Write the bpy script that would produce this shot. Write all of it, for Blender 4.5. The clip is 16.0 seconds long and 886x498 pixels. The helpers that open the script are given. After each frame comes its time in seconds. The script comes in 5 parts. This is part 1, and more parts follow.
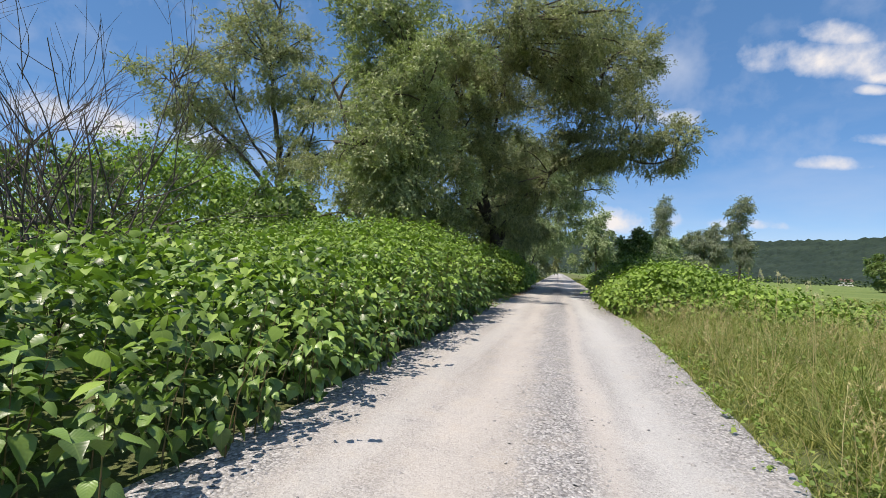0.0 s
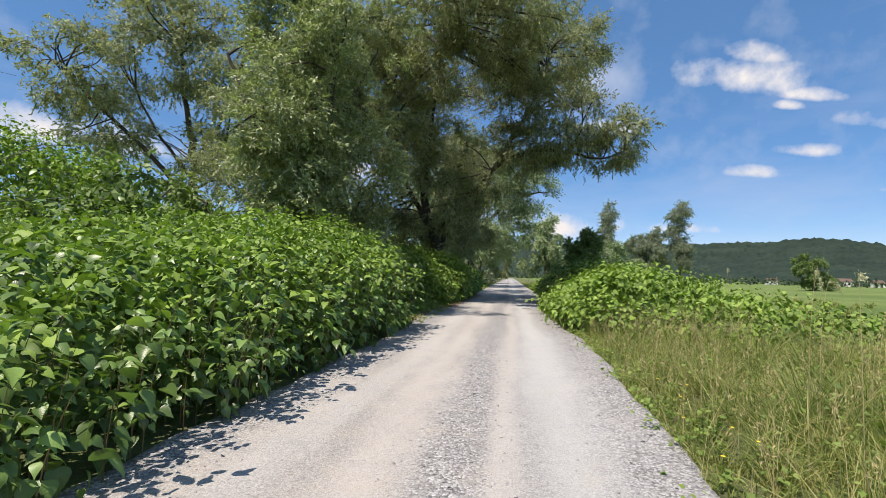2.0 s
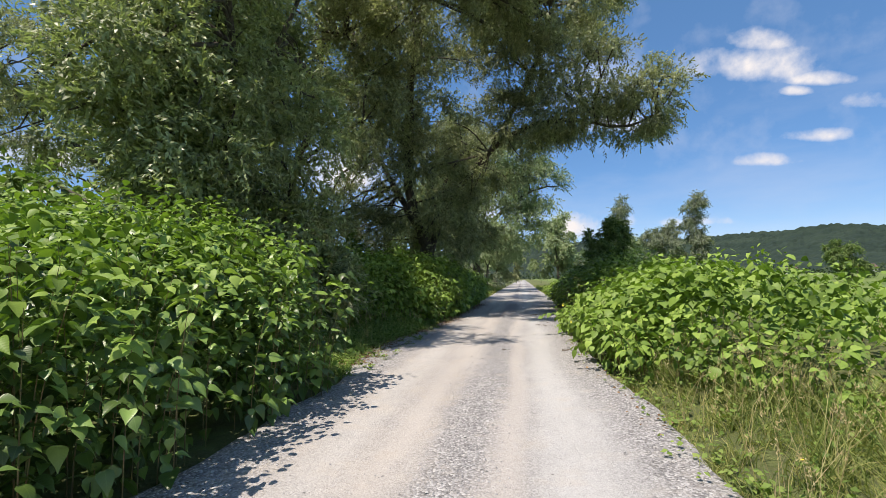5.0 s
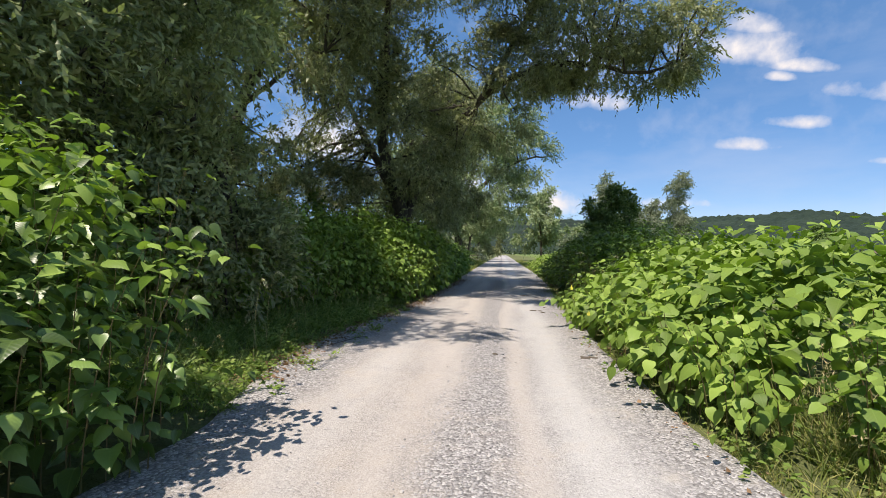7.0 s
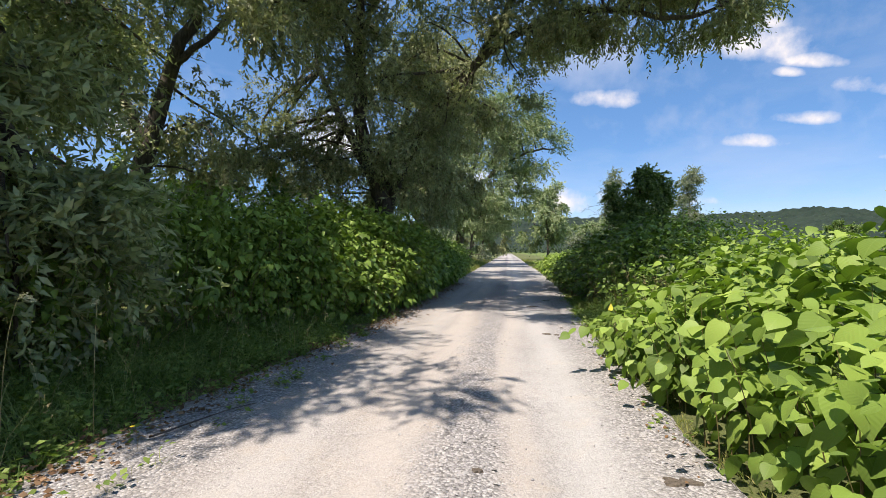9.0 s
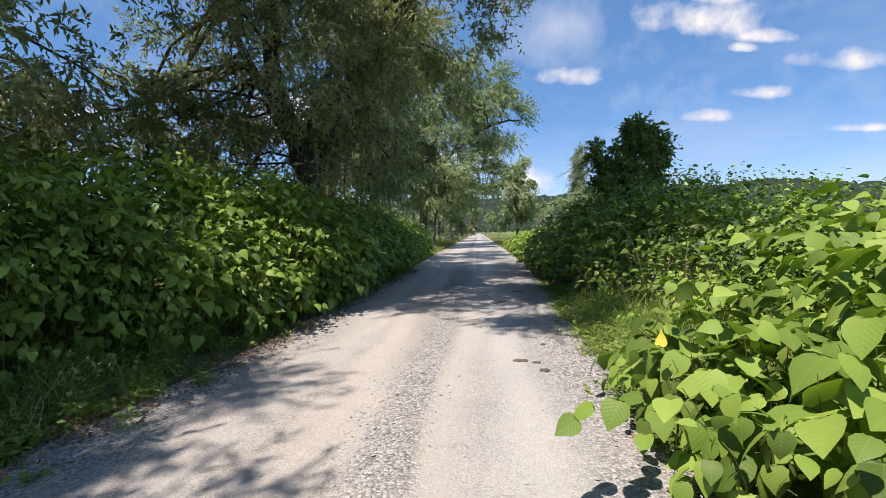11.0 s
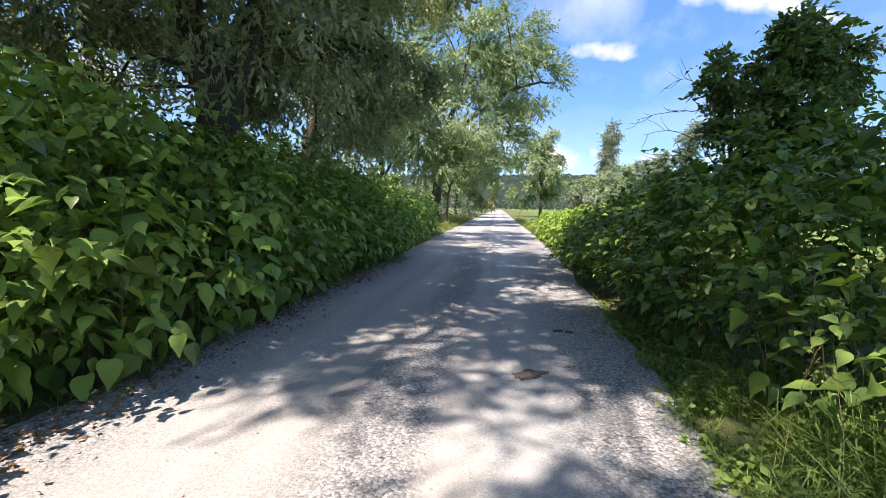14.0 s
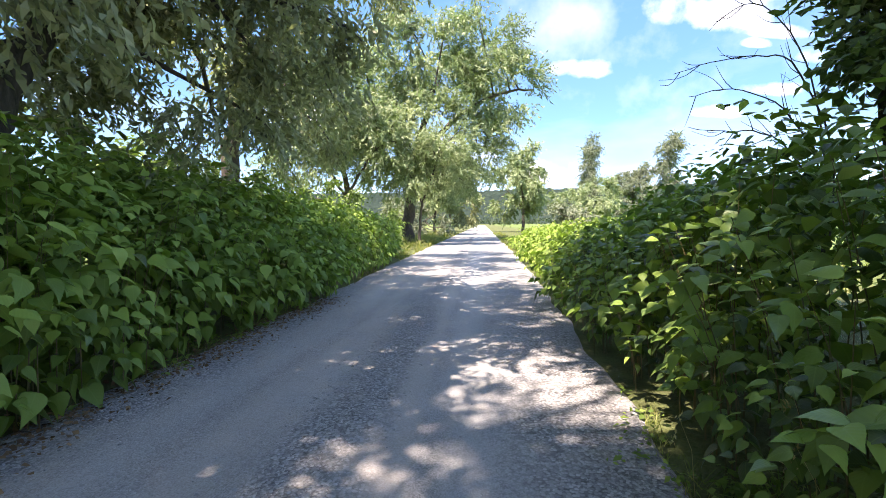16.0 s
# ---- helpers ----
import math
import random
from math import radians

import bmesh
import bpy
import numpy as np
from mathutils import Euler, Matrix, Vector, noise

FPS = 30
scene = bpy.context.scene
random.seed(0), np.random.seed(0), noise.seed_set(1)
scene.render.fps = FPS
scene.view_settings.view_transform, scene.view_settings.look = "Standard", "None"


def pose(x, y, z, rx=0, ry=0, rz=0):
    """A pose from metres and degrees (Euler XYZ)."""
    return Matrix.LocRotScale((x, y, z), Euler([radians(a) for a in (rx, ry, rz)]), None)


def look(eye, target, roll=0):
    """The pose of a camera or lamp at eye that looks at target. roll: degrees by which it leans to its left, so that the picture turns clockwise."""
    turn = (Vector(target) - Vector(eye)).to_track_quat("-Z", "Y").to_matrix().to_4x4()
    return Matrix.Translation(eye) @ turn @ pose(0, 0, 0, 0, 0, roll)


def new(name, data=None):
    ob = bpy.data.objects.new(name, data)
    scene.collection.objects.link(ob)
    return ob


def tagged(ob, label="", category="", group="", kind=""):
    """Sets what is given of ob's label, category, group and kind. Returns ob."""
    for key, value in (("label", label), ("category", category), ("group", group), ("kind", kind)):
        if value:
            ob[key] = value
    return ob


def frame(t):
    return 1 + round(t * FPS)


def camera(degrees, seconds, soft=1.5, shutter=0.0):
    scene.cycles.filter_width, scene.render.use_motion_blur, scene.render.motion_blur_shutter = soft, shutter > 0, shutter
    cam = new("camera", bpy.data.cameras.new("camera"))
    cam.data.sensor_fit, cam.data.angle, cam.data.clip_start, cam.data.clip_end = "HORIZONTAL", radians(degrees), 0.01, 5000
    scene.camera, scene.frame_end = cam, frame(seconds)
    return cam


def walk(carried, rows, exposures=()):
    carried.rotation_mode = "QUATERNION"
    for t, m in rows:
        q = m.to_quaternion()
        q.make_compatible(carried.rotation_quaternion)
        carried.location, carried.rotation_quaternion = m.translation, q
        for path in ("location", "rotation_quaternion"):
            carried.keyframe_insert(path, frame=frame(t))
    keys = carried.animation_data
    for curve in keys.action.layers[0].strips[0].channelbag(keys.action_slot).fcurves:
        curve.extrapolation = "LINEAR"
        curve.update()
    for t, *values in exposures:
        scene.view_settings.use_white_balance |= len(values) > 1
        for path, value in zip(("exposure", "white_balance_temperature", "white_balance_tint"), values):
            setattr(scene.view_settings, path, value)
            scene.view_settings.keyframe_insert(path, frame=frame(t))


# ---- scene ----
cam = camera(88.0, 16.0, soft=0.8)
PATH = [
    (0, (0.119, -0.141, 1.343), (-0.371, 1.796, 1.42), 2.6),
    (0.5, (0.257, 0.648, 1.35), (-0.193, 2.596, 1.408), 2.4),
    (1, (0.336, 1.387, 1.356), (-0.11, 3.336, 1.415), 2.6),
    (1.5, (0.483, 2.328, 1.377), (0.169, 4.299, 1.495), 1.9),
    (2, (0.506, 3.065, 1.387), (0.215, 5.041, 1.5), 1.5),
    (2.5, (0.567, 3.944, 1.441), (0.277, 5.92, 1.551), 1.1),
    (3, (0.603, 4.754, 1.453), (0.257, 6.721, 1.562), 0.8),
    (3.5, (0.622, 5.643, 1.483), (0.232, 7.601, 1.6), 0.2),
    (4, (0.632, 6.495, 1.492), (0.247, 8.455, 1.6), -0.1),
    (4.5, (0.628, 7.393, 1.501), (0.249, 9.354, 1.605), -0.6),
    (5, (0.696, 8.319, 1.532), (0.361, 10.286, 1.668), -1.3),
    (5.2, (0.703, 8.673, 1.53), (0.388, 10.644, 1.657), -1.1),
    (7.3, (0.314, 12.12, 1.466), (0.055, 14.104, 1.47), 0.6),
    (7.5, (0.306, 12.479, 1.426), (0.027, 14.459, 1.425), 0.8),
    (8, (0.388, 13.477, 1.479), (0.114, 15.458, 1.487), 1.0),
    (8.5, (0.382, 14.282, 1.474), (0.098, 16.262, 1.479), 1.0),
    (9, (0.458, 15.226, 1.502), (0.176, 17.206, 1.513), 0.3),
    (9.5, (0.564, 16.125, 1.523), (0.289, 18.106, 1.53), -0.4),
    (9.7, (0.589, 16.494, 1.501), (0.324, 18.476, 1.506), -1.0),
    (11.8, (0.784, 20.098, 1.445), (0.666, 22.091, 1.327), -1.2),
    (12, (0.792, 20.468, 1.469), (0.675, 22.461, 1.345), -1.1),
    (12.5, (0.815, 21.413, 1.494), (0.707, 23.406, 1.362), -0.9),
    (13, (0.741, 22.253, 1.463), (0.614, 24.243, 1.319), -0.3),
    (13.5, (0.792, 23.218, 1.489), (0.645, 25.206, 1.326), 0.5),
    (14, (0.791, 24.072, 1.467), (0.556, 26.05, 1.283), 1.3),
    (14.5, (0.948, 25.095, 1.511), (0.744, 27.08, 1.373), 1.0),
    (15, (0.975, 25.899, 1.492), (0.767, 27.883, 1.346), 1.4),
    (15.5, (1.108, 26.915, 1.543), (0.937, 28.907, 1.467), -0.1),
    (16, (1.178, 27.765, 1.52), (1.007, 29.755, 1.41), -0.3),
]
walk(cam, [(t, look(eye, target, roll)) for t, eye, target, roll in PATH],
     exposures=((0.0, 0.3, 7000.0, 14.5), (5.0, 0.37, 7050.0, 15.5), (7.5, 0.42, 7100.0, 17.0), (9.5, 0.56, 7150.0, 17.5), (12.0, 0.43, 7050.0, 18.0), (13.0, 0.58, 7050.0, 19.0), (14.0, 1.04, 6950.0, 19.5), (15.0, 1.68, 7300.0, 22.0), (16.0, 1.70, 7350.0, 24.0)))

# ---- light ----
SUN_AZ = -145.0      # degrees from +y towards +x: the sun stands behind and to the left of the walker
SUN_EL = 61.0
sun_data = bpy.data.lights.new("sun", "SUN")
sun_data.energy, sun_data.angle, sun_data.color = 5.0, radians(0.53), (1.0, 0.955, 0.88)
sun = new("sun", sun_data)
sun_way = Vector((math.sin(radians(SUN_AZ)) * math.cos(radians(SUN_EL)), math.cos(radians(SUN_AZ)) * math.cos(radians(SUN_EL)), math.sin(radians(SUN_EL))))
sun.matrix_world = look(sun_way * 50, (0, 0, 0))


def build_world():
    w = bpy.data.worlds.new("summer_sky")
    scene.world = w
    w.use_nodes = True
    nt = w.node_tree
    nt.nodes.clear()
    N, L = nt.nodes.new, nt.links.new

    def num(op, a, b=None, c=None, clamp=False):
        n = N("ShaderNodeMath")
        n.operation, n.use_clamp = op, clamp
        for i, v in enumerate((a, b, c)):
            if v is None:
                continue
            if isinstance(v, (int, float)):
                n.inputs[i].default_value = v
            else:
                L(v, n.inputs[i])
        return n.outputs[0]

    sky = N("ShaderNodeTexSky")
    sky.sky_type, sky.sun_disc = "NISHITA", False
    sky.sun_elevation, sky.sun_rotation = radians(SUN_EL), radians(SUN_AZ)
    sky.air_density, sky.dust_density, sky.ozone_density, sky.altitude = 0.75, 0.1, 3.0, 400
    coord = N("ShaderNodeTexCoord")
    sep = N("ShaderNodeSeparateXYZ")
    L(coord.outputs["Generated"], sep.inputs[0])
    az = num("MULTIPLY", num("ARCTAN2", sep.outputs[0], sep.outputs[1]), 57.2958)
    el = num("MULTIPLY", num("ARCSINE", sep.outputs[2]), 57.2958)
    puff = N("ShaderNodeTexNoise")
    puff.inputs["Scale"].default_value, puff.inputs["Detail"].default_value, puff.inputs["Roughness"].default_value = 15.0, 7.0, 0.56
    L(coord.outputs["Generated"], puff.inputs["Vector"])
    rough = num("SUBTRACT", puff.outputs["Fac"], 0.5)
    # cumulus: azimuth, elevation, half width, half height
    clouds = ((24.4, 21.6, 7.4, 2.5), (26.0, 23.4, 3.2, 1.7), (31.0, 18.3, 3.2, 1.0), (29.0, 17.6, 1.6, 0.7), (36.3, 15.1, 4.4, 1.5), (29.8, 13.4, 3.6, 1.1),
              (25.9, 11.6, 3.2, 1.0), (11.2, 17.7, 5.6, 1.55), (-52.0, 13.0, 9.0, 2.6), (-42.0, 13.5, 5.0, 2.6),
              (-22.0, 14.0, 9.0, 4.0), (37.5, 8.6, 3.0, 0.6), (7.5, 6.6, 6.5, 2.4), (19.0, 6.0, 5.0, 0.9), (-3.0, 9.0, 8.0, 3.0))
    best = None
    for a, e, ra, re in clouds:
        u = num("DIVIDE", num("SUBTRACT", az, a), ra)
        sunk = num("ADD", el, num("MULTIPLY", num("SUBTRACT", az, a), 0.0068 * max(a + 10.0, 0.0) * e / 20.0))
        v = num("DIVIDE", num("SUBTRACT", sunk, e - 0.3 * re), re)
        v = num("MAXIMUM", v, num("MULTIPLY", v, -1.6))
        d = num("ADD", num("MULTIPLY", u, u), num("MULTIPLY", v, v))
        m = num("SUBTRACT", 0.75, d)
        best = m if best is None else num("MAXIMUM", best, m)
    body = num("MULTIPLY", num("ADD", best, num("MULTIPLY", rough, 3.0)), 0.95, clamp=True)
    # unseen clouds overhead and behind the walker, added to fill the shade with light
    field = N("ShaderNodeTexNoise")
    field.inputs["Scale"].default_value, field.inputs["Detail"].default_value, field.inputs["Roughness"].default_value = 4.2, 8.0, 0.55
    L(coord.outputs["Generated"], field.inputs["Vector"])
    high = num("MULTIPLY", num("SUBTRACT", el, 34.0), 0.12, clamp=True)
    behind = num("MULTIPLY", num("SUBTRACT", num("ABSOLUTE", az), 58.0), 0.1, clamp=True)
    fill_clouds = num("MULTIPLY", num("MULTIPLY", num("SUBTRACT", field.outputs["Fac"], 0.51), 7.0, clamp=True), num("MAXIMUM", high, behind))
    body = num("MAXIMUM", body, fill_clouds)
    # thin high veil and a pale bank low over the land
    veil_map = N("ShaderNodeMapping")
    veil_map.inputs["Scale"].default_value = (2.2, 2.2, 7.0)
    L(coord.outputs["Generated"], veil_map.inputs["Vector"])
    veil = N("ShaderNodeTexNoise")
    veil.inputs["Scale"].default_value, veil.inputs["Detail"].default_value, veil.inputs["Roughness"].default_value = 1.6, 6.0, 0.55
    L(veil_map.outputs[0], veil.inputs["Vector"])
    low = N("ShaderNodeMapRange")
    low.inputs["From Min"].default_value, low.inputs["From Max"].default_value = 22.0, 2.0
    L(el, low.inputs["Value"])
    bank = num("MULTIPLY", num("SUBTRACT", num("ADD", veil.outputs["Fac"], num("MULTIPLY", low.outputs[0], 0.34)), 0.60), 2.2, clamp=True)
    bank = num("MULTIPLY", bank, 0.4)
    wisp_a = num("DIVIDE", num("SUBTRACT", az, 9.5), 6.5)
    wisp_e = num("DIVIDE", num("SUBTRACT", el, 22.0), 4.0)
    wisp = num("SUBTRACT", 1.0, num("ADD", num("MULTIPLY", wisp_a, wisp_a), num("MULTIPLY", wisp_e, wisp_e)), clamp=True)
    wisp = num("MULTIPLY", num("ADD", wisp, num("MULTIPLY", rough, 2.0)), 0.55, clamp=True)
    wisp = num("MULTIPLY", wisp, 0.8)
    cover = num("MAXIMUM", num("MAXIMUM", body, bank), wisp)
    tint = N("ShaderNodeMix")
    tint.data_type = "RGBA"
    tint.inputs["A"].default_value, tint.inputs["B"].default_value = (5.0, 5.8, 7.2, 1), (7.1, 7.2, 7.4, 1)
    L(body, tint.inputs["Factor"])
    rich = N("ShaderNodeHueSaturation")
    rich.inputs["Saturation"].default_value, rich.inputs["Value"].default_value = 1.2, 1.3
    L(sky.outputs[0], rich.inputs["Color"])
    haze = N("ShaderNodeMix")
    haze.data_type = "RGBA"
    haze.inputs["Factor"].default_value, haze.inputs["B"].default_value = 0.38, (1.2, 3.0, 6.0, 1)
    L(rich.outputs[0], haze.inputs["A"])
    mix = N("ShaderNodeMix")
    mix.data_type = "RGBA"
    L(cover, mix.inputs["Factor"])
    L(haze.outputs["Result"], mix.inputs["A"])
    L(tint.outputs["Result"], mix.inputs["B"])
    bg = N("ShaderNodeBackground")
    bg.inputs["Strength"].default_value = 0.1
    L(mix.outputs["Result"], bg.inputs["Color"])
    out = N("ShaderNodeOutputWorld")
    L(bg.outputs[0], out.inputs[0])


build_world()


# ---- materials ----
def material(name):
    m = bpy.data.materials.new(name)
    m.use_nodes = True
    nt = m.node_tree
    return m, nt, nt.nodes["Principled BSDF"], nt.nodes["Material Output"]


def ramp(nt, fac, stops):
    r = nt.nodes.new("ShaderNodeValToRGB")
    while len(r.color_ramp.elements) < len(stops):
        r.color_ramp.elements.new(0.5)
    for e, (at, col) in zip(r.color_ramp.elements, stops):
        e.position, e.color = at, (*col, 1)
    nt.links.new(fac, r.inputs[0])
    return r.outputs[0]


def noise_tex(nt, scale, detail=4.0, rough=0.55, vector=None):
    n = nt.nodes.new("ShaderNodeTexNoise")
    n.inputs["Scale"].default_value, n.inputs["Detail"].default_value, n.inputs["Roughness"].default_value = scale, detail, rough
    if vector is not None:
        nt.links.new(vector, n.inputs["Vector"])
    return n.outputs["Fac"]


def place(nt):
    return nt.nodes.new("ShaderNodeNewGeometry").outputs["Position"]


def blend(nt, fac, a, b, how="MIX"):
    m = nt.nodes.new("ShaderNodeMix")
    m.data_type, m.blend_type = "RGBA", how
    for socket, v in ((m.inputs["Factor"], fac), (m.inputs["A"], a), (m.inputs["B"], b)):
        if isinstance(v, (int, float)):
            socket.default_value = v
        elif isinstance(v, tuple):
            socket.default_value = (*v, 1)
        else:
            nt.links.new(v, socket)
    return m.outputs["Result"]


def arith(nt, op, a, b=0.0, clamp=False):
    n = nt.nodes.new("ShaderNodeMath")
    n.operation, n.use_clamp = op, clamp
    for i, v in enumerate((a, b)):
        if isinstance(v, (int, float)):
            n.inputs[i].default_value = v
        else:
            nt.links.new(v, n.inputs[i])
    return n.outputs[0]


def bumped(nt, bsdf, height, strength, distance):
    b = nt.nodes.new("ShaderNodeBump")
    b.inputs["Strength"].default_value, b.inputs["Distance"].default_value = strength, distance
    nt.links.new(height, b.inputs["Height"])
    nt.links.new(b.outputs[0], bsdf.inputs["Normal"])


def foliage_material(name, dark, mid, light, through_light=0.35, gloss=0.45, veins=False, patch=0.6, single=False, glow=(1.2, 1.5, 0.5), sheen=0.22, vary=0.62):
    """Leaves: colour from leaf to leaf, from patch to patch, and light that comes through the blade."""
    m, nt, bsdf, out = material(name)
    if single:
        rnd = nt.nodes.new("ShaderNodeObjectInfo").outputs["Random"]
    else:
        rnd = nt.nodes.new("ShaderNodeNewGeometry").outputs["Random Per Island"]
    big = noise_tex(nt, patch, 3.0, 0.6, place(nt))
    fac = arith(nt, "ADD", arith(nt, "MULTIPLY", rnd, vary), arith(nt, "MULTIPLY", arith(nt, "SUBTRACT", big, 0.3), 0.9 + 1.4 * (0.62 - vary)), True)
    col = ramp(nt, fac, ((0.08, dark), (0.5, mid), (0.95, light)))
    if veins:
        uv = nt.nodes.new("ShaderNodeUVMap")
        uv.uv_map = "leaf"
        sep = nt.nodes.new("ShaderNodeSeparateXYZ")
        nt.links.new(uv.outputs[0], sep.inputs[0])
        side = arith(nt, "ABSOLUTE", sep.outputs[0])
        rib = arith(nt, "SUBTRACT", 1.0, arith(nt, "MULTIPLY", side, 14.0), True)
        wave = arith(nt, "SINE", arith(nt, "MULTIPLY", arith(nt, "SUBTRACT", sep.outputs[1], arith(nt, "MULTIPLY", side, 0.35)), 44.0))
        side_rib = arith(nt, "MULTIPLY", arith(nt, "SUBTRACT", wave, 0.86, True), 4.0, True)
        vein = arith(nt, "MAXIMUM", rib, arith(nt, "MULTIPLY", side_rib, 0.5))
        col = blend(nt, arith(nt, "MULTIPLY", vein, 0.16), col, (0.30, 0.42, 0.12))
        bumped(nt, bsdf, wave, 0.10, 0.003)
    nt.links.new(col, bsdf.inputs["Base Color"])
    bsdf.inputs["Roughness"].default_value = gloss
    bsdf.inputs["Specular IOR Level"].default_value = sheen
    tr = nt.nodes.new("ShaderNodeBsdfTranslucent")
    warm = blend(nt, 1.0, col, glow, "MULTIPLY")
    nt.links.new(warm, tr.inputs["Color"])
    mx = nt.nodes.new("ShaderNodeMixShader")
    mx.inputs[0].default_value = through_light
    nt.links.new(bsdf.outputs[0], mx.inputs[1])
    nt.links.new(tr.outputs[0], mx.inputs[2])
    nt.links.new(mx.outputs[0], out.inputs["Surface"])
    return m


def bark_material(name, dark, light):
    m, nt, bsdf, _ = material(name)
    mp = nt.nodes.new("ShaderNodeMapping")
    mp.inputs["Scale"].default_value = (9, 9, 1.6)
    nt.links.new(place(nt), mp.inputs["Vector"])
    n = noise_tex(nt, 2.2, 6.0, 0.65, mp.outputs[0])
    patch = noise_tex(nt, 0.9, 3.0, 0.5, place(nt))
    col = ramp(nt, n, ((0.3, dark), (0.7, light)))
    col = blend(nt, arith(nt, "MULTIPLY", arith(nt, "SUBTRACT", patch, 0.5, True), 1.6, True), col, (0.12, 0.13, 0.07))
    nt.links.new(col, bsdf.inputs["Base Color"])
    bsdf.inputs["Roughness"].default_value = 0.9
    bumped(nt, bsdf, n, 0.9, 0.05)
    return m


def road_material():
    m, nt, bsdf, _ = material("limestone_gravel_road")
    pos = place(nt)
    sep = nt.nodes.new("ShaderNodeSeparateXYZ")
    nt.links.new(pos, sep.inputs[0])
    stretch = nt.nodes.new("ShaderNodeMapping")
    stretch.inputs["Scale"].default_value = (1.0, 0.16, 1.0)
    nt.links.new(pos, stretch.inputs["Vector"])
    wob = arith(nt, "MULTIPLY", arith(nt, "SUBTRACT", noise_tex(nt, 0.8, 2.0, 0.5, stretch.outputs[0]), 0.5), 0.9)
    x = arith(nt, "ADD", sep.outputs[0], wob)

    def band(centre, half):
        d = arith(nt, "DIVIDE", arith(nt, "SUBTRACT", x, centre), half)
        return arith(nt, "SUBTRACT", 1.0, arith(nt, "MULTIPLY", d, d), True)

    rough_band = arith(nt, "MAXIMUM", band(0.12, 0.36), arith(nt, "MAXIMUM", band(2.0, 0.75), band(-2.2, 0.8)))
    grain = noise_tex(nt, 85.0, 6.0, 0.75, pos)
    speck = noise_tex(nt, 24.0, 4.0, 0.7, pos)
    pebble = nt.nodes.new("ShaderNodeTexVoronoi")
    pebble.inputs["Scale"].default_value = 46.0
    nt.links.new(pos, pebble.inputs["Vector"])
    grit = nt.nodes.new("ShaderNodeTexVoronoi")
    grit.inputs["Scale"].default_value = 110.0
    nt.links.new(pos, grit.inputs["Vector"])
    blot = noise_tex(nt, 1.3, 5.0, 0.6, stretch.outputs[0])
    stain = noise_tex(nt, 2.2, 5.0, 0.65, pos)
    patchy = noise_tex(nt, 7.0, 5.0, 0.7, pos)
    tone = arith(nt, "ADD", arith(nt, "MULTIPLY", grain, 0.5), arith(nt, "MULTIPLY", speck, 0.5))
    loose = ramp(nt, arith(nt, "ADD", arith(nt, "MULTIPLY", tone, 0.55), arith(nt, "MULTIPLY", pebble.outputs["Color"], 0.45)), ((0.30, (0.155, 0.152, 0.15)), (0.5, (0.32, 0.313, 0.307)), (0.70, (0.53, 0.52, 0.508))))
    gap = arith(nt, "MULTIPLY", arith(nt, "SUBTRACT", pebble.outputs["Distance"], 0.52, True), 3.0, True)
    loose = blend(nt, arith(nt, "MULTIPLY", gap, 0.7), loose, (0.10, 0.095, 0.09))
    # beige earth to one side of the ridge, paler blue-grey grit to the other
    side = arith(nt, "MULTIPLY", arith(nt, "SUBTRACT", x, 0.25), 1.6, True)
    firm = arith(nt, "ADD", arith(nt, "MULTIPLY", blot, 0.38), arith(nt, "ADD", arith(nt, "MULTIPLY", tone, 0.32), arith(nt, "MULTIPLY", grit.outputs["Color"], 0.30)))
    earth = ramp(nt, firm, ((0.32, (0.215, 0.20, 0.183)), (0.5, (0.375, 0.353, 0.327)), (0.68, (0.50, 0.475, 0.443))))
    pale = ramp(nt, firm, ((0.32, (0.215, 0.213, 0.208)), (0.5, (0.37, 0.366, 0.356)), (0.68, (0.495, 0.49, 0.476))))
    packed = blend(nt, side, earth, pale)
    use = arith(nt, "SUBTRACT", arith(nt, "ADD", 0.95, arith(nt, "MULTIPLY", arith(nt, "SUBTRACT", stain, 0.5), 1.8)), arith(nt, "ADD", rough_band, arith(nt, "MULTIPLY", arith(nt, "SUBTRACT", patchy, 0.56, True), 3.0)), True)
    col = blend(nt, use, loose, packed)
    rut = arith(nt, "MAXIMUM", band(0.50, 0.17), arith(nt, "MULTIPLY", band(-0.55, 0.24), 0.8))
    col = blend(nt, arith(nt, "MULTIPLY", rut, 0.45), col, (0.475, 0.438, 0.398))
    worn = arith(nt, "MAXIMUM", band(1.0, 0.26), arith(nt, "MULTIPLY", band(-1.15, 0.25), 0.6))
    col = blend(nt, arith(nt, "MULTIPLY", worn, 0.40), col, (0.47, 0.466, 0.45))
    sand = arith(nt, "MULTIPLY", arith(nt, "SUBTRACT", stain, 0.54, True), 3.0, True)
    col = blend(nt, arith(nt, "MULTIPLY", sand, 0.5), col, (0.43, 0.365, 0.285))
    nt.links.new(col, bsdf.inputs["Base Color"])
    bsdf.inputs["Roughness"].default_value = 0.95
    bsdf.inputs["Specular IOR Level"].default_value = 0.2
    h = arith(nt, "ADD", arith(nt, "MULTIPLY", grain, 0.5), arith(nt, "MULTIPLY", pebble.outputs["Distance"], arith(nt, "MULTIPLY", arith(nt, "SUBTRACT", 1.12, use, True), -1.2)))
    bumped(nt, bsdf, h, 0.6, 0.022)
    return m


